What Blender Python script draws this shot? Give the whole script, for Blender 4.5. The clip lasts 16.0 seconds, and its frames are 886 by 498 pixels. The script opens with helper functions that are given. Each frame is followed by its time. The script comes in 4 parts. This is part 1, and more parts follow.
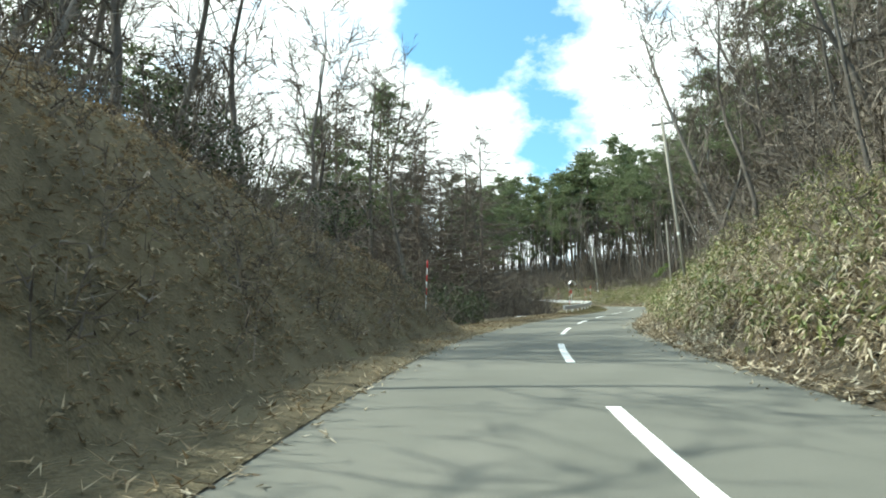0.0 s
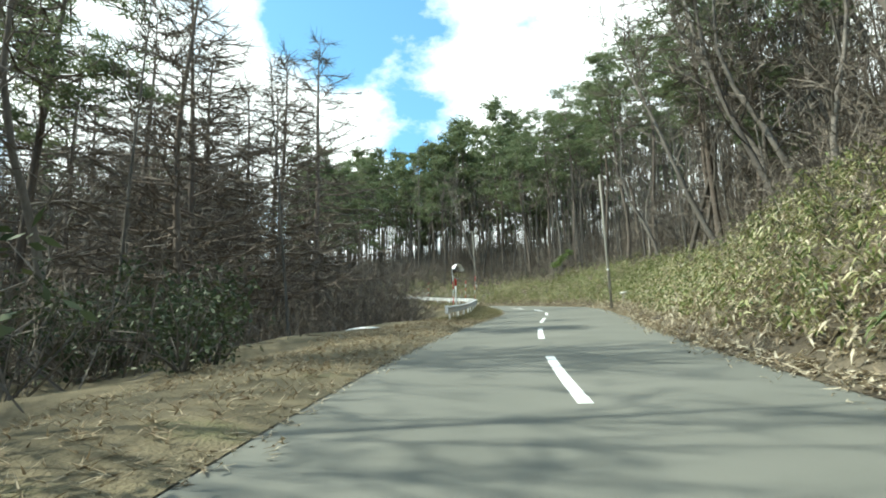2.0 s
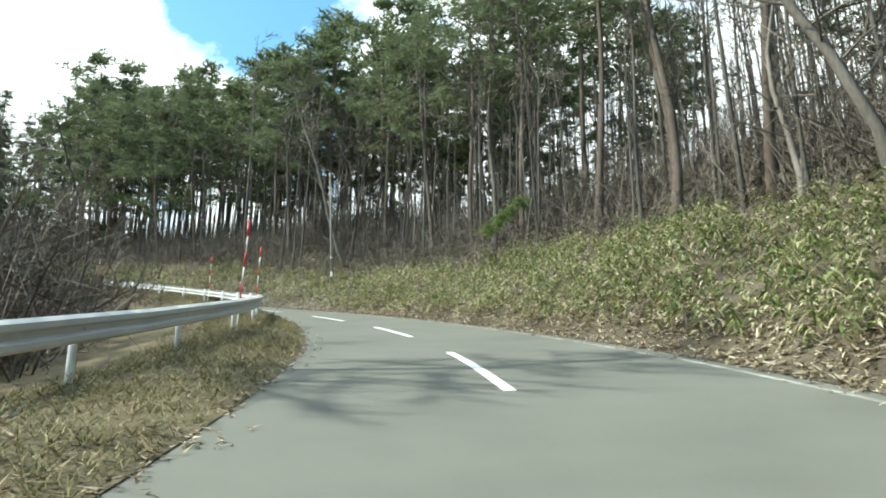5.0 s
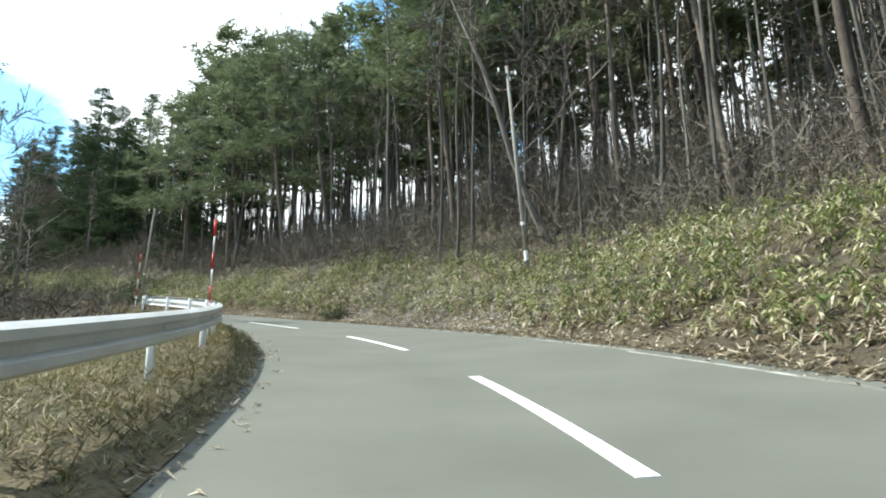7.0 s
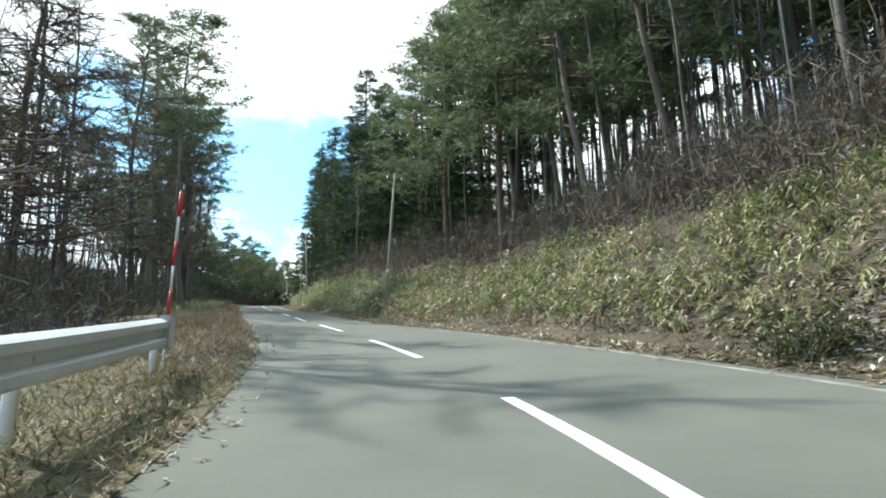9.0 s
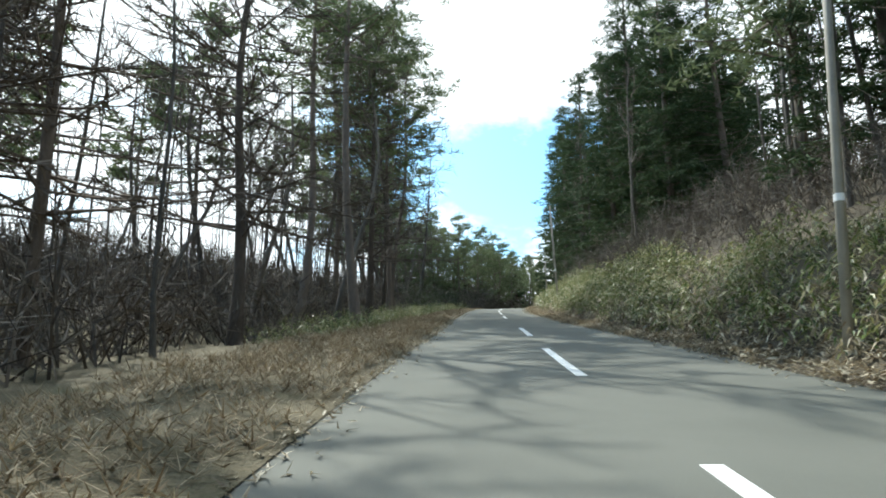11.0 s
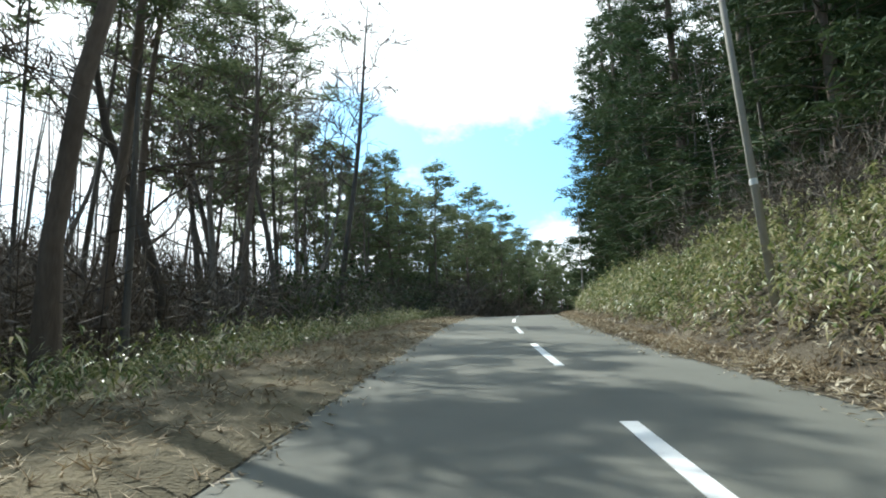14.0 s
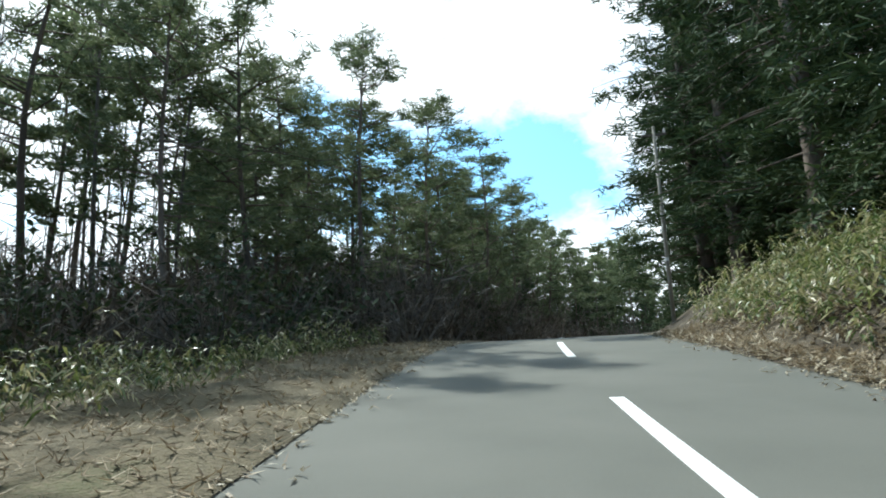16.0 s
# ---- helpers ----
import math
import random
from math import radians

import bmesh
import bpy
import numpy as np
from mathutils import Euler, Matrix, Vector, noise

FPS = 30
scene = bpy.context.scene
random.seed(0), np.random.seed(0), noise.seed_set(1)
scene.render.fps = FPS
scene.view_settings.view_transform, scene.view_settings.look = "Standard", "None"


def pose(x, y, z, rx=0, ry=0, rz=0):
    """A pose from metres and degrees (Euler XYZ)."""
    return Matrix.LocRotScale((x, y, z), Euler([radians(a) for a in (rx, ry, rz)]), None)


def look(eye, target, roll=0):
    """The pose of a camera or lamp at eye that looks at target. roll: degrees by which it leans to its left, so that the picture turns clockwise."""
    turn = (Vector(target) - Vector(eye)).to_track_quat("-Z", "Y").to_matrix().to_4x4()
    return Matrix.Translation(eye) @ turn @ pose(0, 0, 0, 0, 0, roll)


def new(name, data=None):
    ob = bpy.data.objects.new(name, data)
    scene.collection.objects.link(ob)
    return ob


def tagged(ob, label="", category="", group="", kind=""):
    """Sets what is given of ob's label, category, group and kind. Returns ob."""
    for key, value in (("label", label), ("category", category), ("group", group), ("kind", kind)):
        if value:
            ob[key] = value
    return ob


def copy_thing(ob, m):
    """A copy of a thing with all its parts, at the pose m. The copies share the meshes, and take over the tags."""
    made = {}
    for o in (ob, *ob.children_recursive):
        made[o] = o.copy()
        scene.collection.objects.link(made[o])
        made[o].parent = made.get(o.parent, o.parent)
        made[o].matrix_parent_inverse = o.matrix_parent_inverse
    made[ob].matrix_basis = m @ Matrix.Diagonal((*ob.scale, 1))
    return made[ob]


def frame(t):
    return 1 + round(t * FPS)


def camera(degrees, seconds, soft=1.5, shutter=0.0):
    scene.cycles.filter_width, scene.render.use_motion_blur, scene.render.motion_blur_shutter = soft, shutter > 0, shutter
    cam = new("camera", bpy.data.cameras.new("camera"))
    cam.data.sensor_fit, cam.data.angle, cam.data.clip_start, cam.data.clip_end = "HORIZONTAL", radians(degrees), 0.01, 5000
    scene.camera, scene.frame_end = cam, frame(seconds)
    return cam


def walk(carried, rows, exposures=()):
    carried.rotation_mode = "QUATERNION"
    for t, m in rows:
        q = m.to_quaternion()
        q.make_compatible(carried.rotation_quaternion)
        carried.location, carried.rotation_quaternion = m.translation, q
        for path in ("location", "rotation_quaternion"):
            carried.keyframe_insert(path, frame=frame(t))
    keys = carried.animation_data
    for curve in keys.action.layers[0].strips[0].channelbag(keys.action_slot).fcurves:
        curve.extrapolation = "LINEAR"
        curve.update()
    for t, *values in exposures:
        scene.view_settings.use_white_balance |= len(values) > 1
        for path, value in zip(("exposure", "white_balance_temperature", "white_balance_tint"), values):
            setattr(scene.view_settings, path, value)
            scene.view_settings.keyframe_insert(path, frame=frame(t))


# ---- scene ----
# ---------------------------------------------------------------- the road's line
# s: metres along the road's middle, u: metres to the right of it, heading in degrees to the left of +y
KNOTS = [(-60, 6.5), (-10, 6), (-4, 4), (2, 1.9), (8, -0.4), (14, -2.7), (20, -6), (26, -9.2),
         (32, -11.1), (38, -13.4), (44, -14.5), (50, -15.8), (56, -17.2), (62, -16.3), (68, -13.2), (74, -8.6),
         (80, -2.9), (86, 3), (92, 8.2), (98, 14.2), (104, 23.3), (110, 32.5), (116, 38.8), (122, 42.7),
         (128, 44.9), (134, 46.1), (140, 46), (146, 44.5), (152, 44.7), (158, 45.6), (164, 45.5), (170, 44.7),
         (176, 44.8), (182, 44.7), (188, 44), (194, 42.9), (200, 41.4), (206, 39.8), (212, 37), (218, 33.5), (224, 29), (230, 24), (236, 19), (242, 14), (260, 4), (340, -10)]
TILT = [(58, 0.0), (75, 0.05), (100, 0.06), (115, 0.06), (125, 0.05), (133, 0.02), (140, 0.0)]  # the outer lane rises in the bend
GRADE, CREST, BEND = 0.155, 206.0, 0.0048
DS = 0.5
S = np.arange(-60, 340.01, DS)
_raw = np.interp(S, [k[0] for k in KNOTS], [k[1] for k in KNOTS])
_pad = np.pad(_raw, 6, mode="edge")
HEAD = np.radians(np.convolve(_pad, np.ones(13) / 13, mode="valid"))
SLOPE = np.clip(GRADE - BEND * np.clip(S - CREST, 0, None), -0.03, GRADE)
_i0 = int(round(60 / DS))


def _sum(v):
    mid = np.concatenate([[0], np.cumsum((v[1:] + v[:-1]) / 2 * DS)])
    return mid - mid[_i0]


PX, PY, PZ = _sum(-np.sin(HEAD)), _sum(np.cos(HEAD)), _sum(SLOPE)


def head(s):
    return np.interp(s, S, HEAD)


def place(s, u, dz=0.0):
    """The place at s along the lane, u to its right and dz over the road's level."""
    h = np.interp(s, S, HEAD)
    raised = np.interp(s, [t[0] for t in TILT], [t[1] for t in TILT]) * np.clip(u, 0, 7)
    return (np.interp(s, S, PX) + u * np.cos(h), np.interp(s, S, PY) + u * np.sin(h), np.interp(s, S, PZ) + raised + dz)


def on_lane(s, u, turn, tilt, lean, height=1.05):
    """The camera's pose over the lane: turn to the left of the road, tilt up from it."""
    x, y, z = place(s, u, height)
    return pose(x, y, z, 90 + tilt + math.degrees(math.atan(np.interp(s, S, SLOPE))), lean, math.degrees(head(s)) + turn)


# ---------------------------------------------------------------- camera
cam = camera(67.4, 16.0, soft=1.9)
DRIVE = [  # seconds, s, u, turn, tilt, lean
    (0, -0.00, -1.24, 2.54, 4.55, -0.58), (0.5, 6.39, -1.22, 2.56, 4.27, -0.12), (1, 12.85, -1.13, 2.32, 4.42, 0.56),
    (1.5, 18.93, -1.05, 2.32, 4.46, 1.37), (2, 24.94, -0.98, 2.15, 4.32, 1.14), (2.5, 31.64, -0.98, 0.76, 4.28, 0.85),
    (3, 38.11, -0.91, -0.45, 4.26, 0.51), (3.2, 40.69, -0.94, -1.33, 4.43, 0.33), (4.25, 54.20, -1.00, -0.90, 4.20, 0.00),
    (5.3, 67.49, -1.07, -0.45, 4.03, -0.26), (5.5, 69.89, -1.10, -0.77, 3.84, -0.75), (6, 75.69, -1.19, -1.85, 3.89, -0.54),
    (6.5, 81.39, -1.33, -2.34, 4.03, 0.55), (7, 87.18, -1.46, -2.41, 4.38, 1.32), (7.5, 92.88, -1.61, -2.20, 4.58, 1.74),
    (8, 98.52, -1.68, -2.25, 4.37, 1.81), (8.5, 103.90, -1.70, -3.08, 4.24, 1.74), (9, 109.02, -1.59, -3.23, 4.32, 1.15),
    (9.5, 114.20, -1.48, -1.70, 4.23, 0.89), (10, 119.96, -1.45, 0.32, 3.99, 0.07), (10.2, 122.33, -1.49, 1.50, 4.11, -0.05),
    (11.35, 135.30, -1.43, 2.60, 4.40, -0.10), (12.5, 148.44, -1.37, 3.30, 4.65, -0.28), (13, 154.31, -1.29, 3.14, 4.61, 0.10),
    (13.5, 160.64, -1.28, 2.52, 4.53, 0.82), (14, 167.40, -1.23, 2.95, 4.44, 0.69), (14.5, 174.58, -1.24, 3.09, 4.61, 0.76),
    (15, 181.73, -1.22, 3.05, 4.59, 1.02), (15.5, 188.78, -1.25, 3.21, 4.75, 1.21), (16, 195.56, -1.24, 3.41, 4.47, 1.63)]
walk(cam, [(t, on_lane(s, u, a, b, c)) for t, s, u, a, b, c in DRIVE],
     [(0.0, 0.74, 6350, -4.0), (3.2, 0.74, 6350, -4.0), (5.5, 0.8, 6250, -1.0), (7.5, 0.82, 6200, 3.0), (9.2, 0.74, 6100, 2.0), (12.5, 0.6, 6100, 3.0), (15.2, 0.58, 6000, 2.0), (16.0, 0.48, 5900, 2.0)])

# ---------------------------------------------------------------- light
SUN_LEFT, SUN_UP = 86.0, 47.0
world = bpy.data.worlds.new("sky")
scene.world = world
world.use_nodes = True
wn, wl = world.node_tree.nodes, world.node_tree.links
wn.clear()
w_out, w_bg, w_sky = wn.new("ShaderNodeOutputWorld"), wn.new("ShaderNodeBackground"), wn.new("ShaderNodeTexSky")
w_sky.sky_type, w_sky.sun_disc = "NISHITA", False
w_sky.ozone_density = 3.0
w_sky.sun_elevation, w_sky.sun_rotation = radians(SUN_UP), radians(-SUN_LEFT)
w_co, w_map, w_noise, w_ramp, w_mix, w_tone = (wn.new("ShaderNodeTexCoord"), wn.new("ShaderNodeMapping"), wn.new("ShaderNodeTexNoise"),
                                               wn.new("ShaderNodeValToRGB"), wn.new("ShaderNodeMix"), wn.new("ShaderNodeMix"))
w_map.inputs["Scale"].default_value = (1.0, 1.0, 1.7)
w_noise.inputs["Scale"].default_value, w_noise.inputs["Detail"].default_value, w_noise.inputs["Roughness"].default_value = 7.0, 8.0, 0.62
wl.new(w_co.outputs["Generated"], w_map.inputs["Vector"])
wl.new(w_map.outputs["Vector"], w_noise.inputs["Vector"])
cover = w_noise.outputs["Fac"]


def gap(cover, left, up, wide, depth):
    """A rift of blue in the cloud round one direction of the sky, with ragged edges from the noise."""
    a, e = radians(left), radians(up)
    dot, span, sub = wn.new("ShaderNodeVectorMath"), wn.new("ShaderNodeMapRange"), wn.new("ShaderNodeMath")
    dot.operation, sub.operation = "DOT_PRODUCT", "SUBTRACT"
    dot.inputs[1].default_value = (-math.sin(a) * math.cos(e), math.cos(a) * math.cos(e), math.sin(e))
    span.inputs["From Min"].default_value, span.inputs["From Max"].default_value = math.cos(radians(wide * 1.6)), 1.0
    span.inputs["To Max"].default_value = depth
    wl.new(w_co.outputs["Generated"], dot.inputs[0])
    wl.new(dot.outputs["Value"], span.inputs["Value"])
    wl.new(cover, sub.inputs[0])
    wl.new(span.outputs["Result"], sub.inputs[1])
    return sub.outputs[0]


for left, up, wide, depth in ((0, 35, 6, 0.42), (5, 31, 4, 0.35), (-5, 24, 3.5, 0.3), (-3, 19, 3, 0.25), (35, 19, 4.5, 0.26), (40, 20, 5.0, 0.26), (46, 18, 5.0, 0.22), (52, 20, 4.5, 0.2), (56, 23, 3.5, 0.22),
                              (140, 40, 30, 0.4), (-120, 45, 30, 0.4)):
    cover = gap(cover, left, up, wide, depth)
w_ramp.color_ramp.elements[0].position, w_ramp.color_ramp.elements[1].position = 0.2, 0.46
wl.new(cover, w_ramp.inputs["Fac"])
w_mix.data_type = w_tone.data_type = "RGBA"
w_tone.blend_type = "MULTIPLY"
w_tone.inputs["Factor"].default_value = 1.0
w_tone.inputs["B"].default_value = (1.2, 1.6, 1.55, 1)
w_mix.inputs["B"].default_value = (9.0, 9.1, 9.2, 1)
w_bg.inputs["Strength"].default_value = 0.13
wl.new(w_sky.outputs["Color"], w_tone.inputs["A"])
wl.new(w_tone.outputs["Result"], w_mix.inputs["A"])
wl.new(w_ramp.outputs["Color"], w_mix.inputs["Factor"])
wl.new(w_mix.outputs["Result"], w_bg.inputs["Color"])
wl.new(w_bg.outputs["Background"], w_out.inputs["Surface"])
sun = new("sun", bpy.data.lights.new("sun", "SUN"))
sun.data.energy, sun.data.angle, sun.data.color = 4.6, radians(0.6), (1.0, 0.94, 0.85)
_to = Vector((-math.sin(radians(SUN_LEFT)) * math.cos(radians(SUN_UP)), math.cos(radians(SUN_LEFT)) * math.cos(radians(SUN_UP)), math.sin(radians(SUN_UP))))
sun.matrix_world = look(_to * 50, (0, 0, 0))


# ---------------------------------------------------------------- materials
def ramp_node(nt, stops):
    n = nt.nodes.new("ShaderNodeValToRGB")
    els = n.color_ramp.elements
    while len(els) < len(stops):
        els.new(0.5)
    for e, (p, c) in zip(els, stops):
        e.position, e.color = p, (*c, 1)
    return n


def surface(name, stops, scale=4.0, fine=60.0, rough=0.85, bump=0.3, depth=0.02, island=False, through_light=0.0, spread=0.25, stretch=(1, 1, 1)):
    """A matt surface: colour from noise at two scales (or one colour an island, or an object, plus noise), relief from the fine noise."""
    m = bpy.data.materials.new(name)
    m.use_nodes = True
    nt = m.node_tree
    b = nt.nodes["Principled BSDF"]
    b.inputs["Roughness"].default_value = rough
    b.inputs["Specular IOR Level"].default_value = 0.3
    co = nt.nodes.new("ShaderNodeTexCoord")
    mp = nt.nodes.new("ShaderNodeMapping")
    mp.inputs["Scale"].default_value = stretch
    nt.links.new(co.outputs["Object"], mp.inputs["Vector"])
    n1, n2 = nt.nodes.new("ShaderNodeTexNoise"), nt.nodes.new("ShaderNodeTexNoise")
    for n, s, d in ((n1, scale, 4.0), (n2, fine, 3.0)):
        n.inputs["Scale"].default_value, n.inputs["Detail"].default_value = s, d
        nt.links.new(mp.outputs["Vector"], n.inputs["Vector"])
    mixv = nt.nodes.new("ShaderNodeMath")
    mixv.operation = "MULTIPLY_ADD"
    mixv.inputs[1].default_value, mixv.inputs[2].default_value = 0.45, 0.275
    nt.links.new(n2.outputs["Fac"], mixv.inputs[0])
    add = nt.nodes.new("ShaderNodeMath")
    add.operation = "ADD"
    nt.links.new(n1.outputs["Fac"], add.inputs[0])
    nt.links.new(mixv.outputs[0], add.inputs[1])
    last = nt.nodes.new("ShaderNodeMath")
    last.operation = "MULTIPLY"
    last.inputs[1].default_value = 0.5
    nt.links.new(add.outputs[0], last.inputs[0])
    value = last.outputs[0]
    if island:
        src = nt.nodes.new("ShaderNodeNewGeometry").outputs["Random Per Island"] if island == "island" else nt.nodes.new("ShaderNodeObjectInfo").outputs["Random"]
        sub = nt.nodes.new("ShaderNodeMath")
        sub.operation = "MULTIPLY_ADD"
        sub.inputs[1].default_value, sub.inputs[2].default_value = spread * 2, -spread
        nt.links.new(src, sub.inputs[0])
        tot = nt.nodes.new("ShaderNodeMath")
        tot.operation = "ADD"
        nt.links.new(value, tot.inputs[0])
        nt.links.new(sub.outputs[0], tot.inputs[1])
        value = tot.outputs[0]
    r = ramp_node(nt, stops)
    nt.links.new(value, r.inputs["Fac"])
    nt.links.new(r.outputs["Color"], b.inputs["Base Color"])
    if bump:
        bp = nt.nodes.new("ShaderNodeBump")
        bp.inputs["Strength"].default_value, bp.inputs["Distance"].default_value = bump, depth
        nt.links.new(n2.outputs["Fac"], bp.inputs["Height"])
        nt.links.new(bp.outputs["Normal"], b.inputs["Normal"])
    if through_light:
        tl, mx = nt.nodes.new("ShaderNodeBsdfTranslucent"), nt.nodes.new("ShaderNodeMixShader")
        mx.inputs["Fac"].default_value = through_light
        nt.links.new(r.outputs["Color"], tl.inputs["Color"])
        nt.links.new(b.outputs["BSDF"], mx.inputs[1])
        nt.links.new(tl.outputs["BSDF"], mx.inputs[2])
        nt.links.new(mx.outputs["Shader"], nt.nodes["Material Output"].inputs["Surface"])
    return m


M = {
    "asphalt": surface("asphalt", [(0.3, (0.105, 0.108, 0.092)), (0.5, (0.135, 0.138, 0.118)), (0.7, (0.165, 0.165, 0.142))], 0.6, 90, 0.9, 0.25, 0.01),
    "paint": surface("road_paint", [(0.3, (0.5, 0.5, 0.48)), (0.45, (0.78, 0.78, 0.76)), (0.7, (0.84, 0.84, 0.82))], 3, 70, 0.7, 0.2, 0.004),
    "worn_paint": surface("worn_road_paint", [(0.4, (0.15, 0.15, 0.13)), (0.5, (0.24, 0.235, 0.21)), (0.62, (0.42, 0.42, 0.39))], 2, 50, 0.8, 0.2, 0.004),
    "soil": surface("leaf_litter_soil", [(0.34, (0.032, 0.026, 0.017)), (0.46, (0.062, 0.05, 0.034)), (0.54, (0.1, 0.083, 0.056)), (0.66, (0.175, 0.148, 0.104))], 0.5, 26, 0.95, 0.9, 0.05),
    "verge": surface("dry_grass_verge", [(0.3, (0.05, 0.045, 0.026)), (0.45, (0.1, 0.085, 0.05)), (0.55, (0.15, 0.125, 0.075)), (0.7, (0.09, 0.1, 0.04))], 0.8, 25, 0.95, 0.9, 0.05),
    "sasa": surface("bamboo_grass_leaf", [(0.12, (0.045, 0.085, 0.025)), (0.36, (0.12, 0.165, 0.05)), (0.52, (0.23, 0.25, 0.09)), (0.68, (0.4, 0.38, 0.2)), (0.88, (0.62, 0.57, 0.4))], 0.18, 9, 0.38, 0, 0, "island", 0.25, 0.3),
    "dry_leaf": surface("dry_leaf", [(0.2, (0.13, 0.09, 0.05)), (0.5, (0.3, 0.235, 0.145)), (0.8, (0.46, 0.39, 0.27))], 1, 20, 0.8, 0, 0, "island", 0.15, 0.3),
    "straw": surface("dead_bamboo_leaf", [(0.15, (0.16, 0.12, 0.075)), (0.45, (0.33, 0.275, 0.185)), (0.7, (0.5, 0.44, 0.32)), (0.9, (0.64, 0.58, 0.45))], 0.5, 20, 0.6, 0, 0, "island", 0.15, 0.35),
    "bleached": surface("bleached_leaf", [(0.2, (0.3, 0.27, 0.22)), (0.5, (0.52, 0.5, 0.46)), (0.8, (0.7, 0.69, 0.66))], 0.5, 20, 0.7, 0, 0, "island", 0.1, 0.3),
    "weed": surface("verge_weed", [(0.2, (0.075, 0.085, 0.03)), (0.5, (0.19, 0.175, 0.08)), (0.8, (0.4, 0.35, 0.21))], 0.5, 20, 0.6, 0, 0, "island", 0.2, 0.3),
    "snow": surface("old_snow", [(0.35, (0.42, 0.41, 0.38)), (0.5, (0.62, 0.62, 0.61)), (0.65, (0.76, 0.77, 0.78))], 5, 40, 0.7, 0.5, 0.02),
    "olive_leaf": surface("olive_bush_leaf", [(0.2, (0.04, 0.052, 0.02)), (0.5, (0.08, 0.092, 0.035)), (0.8, (0.15, 0.15, 0.065))], 0.6, 9, 0.45, 0, 0, "island", 0.2, 0.3),
    "fresh_needle": surface("young_pine_needle", [(0.2, (0.09, 0.13, 0.04)), (0.5, (0.16, 0.22, 0.07)), (0.8, (0.24, 0.29, 0.11))], 0.6, 5, 0.55, 0, 0, "island", 0.35, 0.25),
    "twig": surface("bare_twig", [(0.2, (0.065, 0.052, 0.042)), (0.5, (0.14, 0.118, 0.095)), (0.8, (0.25, 0.215, 0.175))], 0.4, 20, 0.9, 0, 0, "island", 0, 0.3),
    "bark": surface("pine_bark", [(0.3, (0.055, 0.044, 0.037)), (0.5, (0.125, 0.1, 0.08)), (0.7, (0.21, 0.17, 0.14))], 1.2, 16, 0.95, 0.8, 0.03, "object", 0, 0.12, (1, 1, 0.35)),
    "grey_bark": surface("grey_bark", [(0.3, (0.06, 0.052, 0.044)), (0.5, (0.125, 0.11, 0.094)), (0.7, (0.23, 0.205, 0.175))], 1.2, 16, 0.95, 0.7, 0.03, "object", 0, 0.15, (1, 1, 0.35)),
    "thin_bark": surface("slender_bark", [(0.3, (0.05, 0.044, 0.038)), (0.5, (0.1, 0.09, 0.078)), (0.7, (0.2, 0.18, 0.155))], 1.2, 16, 0.95, 0.7, 0.03, "island", 0, 0.2, (1, 1, 0.35)),
    "needle": surface("pine_needle", [(0.2, (0.075, 0.105, 0.05)), (0.5, (0.14, 0.175, 0.085)), (0.8, (0.21, 0.235, 0.125))], 0.25, 5, 0.6, 0, 0, "island", 0.35, 0.25),
    "dark_needle": surface("cedar_needle", [(0.2, (0.025, 0.047, 0.02)), (0.5, (0.05, 0.082, 0.032)), (0.8, (0.09, 0.12, 0.05))], 0.25, 5, 0.8, 0, 0, "island", 0.15, 0.25),
    "shrub_leaf": surface("evergreen_shrub_leaf", [(0.2, (0.025, 0.04, 0.018)), (0.5, (0.05, 0.07, 0.03)), (0.8, (0.1, 0.12, 0.055))], 0.6, 9, 0.6, 0, 0, "island", 0.15, 0.3),
    "seam": surface("road_seam", [(0.3, (0.05, 0.05, 0.046)), (0.7, (0.09, 0.09, 0.08))], 3, 60, 0.8, 0.2, 0.004),
    "concrete": surface("pole_concrete", [(0.3, (0.2, 0.185, 0.155)), (0.5, (0.28, 0.26, 0.22)), (0.7, (0.36, 0.34, 0.295))], 1.5, 40, 0.9, 0.3, 0.006),
    "steel": surface("galvanised_steel", [(0.3, (0.4, 0.41, 0.41)), (0.5, (0.52, 0.53, 0.53)), (0.7, (0.62, 0.63, 0.63))], 1.0, 30, 0.5, 0.1, 0.003),
    "white": surface("white_enamel", [(0.3, (0.62, 0.62, 0.6)), (0.5, (0.76, 0.76, 0.74)), (0.7, (0.82, 0.82, 0.8))], 2, 30, 0.5, 0.1, 0.003),
    "red": surface("red_reflective_sheet", [(0.3, (0.4, 0.02, 0.025)), (0.5, (0.58, 0.03, 0.035)), (0.7, (0.66, 0.05, 0.05))], 3, 40, 0.4, 0, 0),
    "mirror": surface("mirror_steel", [(0.3, (0.36, 0.36, 0.36)), (0.7, (0.44, 0.44, 0.44))], 2, 30, 0.08, 0, 0),
}
M["mirror"].node_tree.nodes["Principled BSDF"].inputs["Metallic"].default_value = 1.0

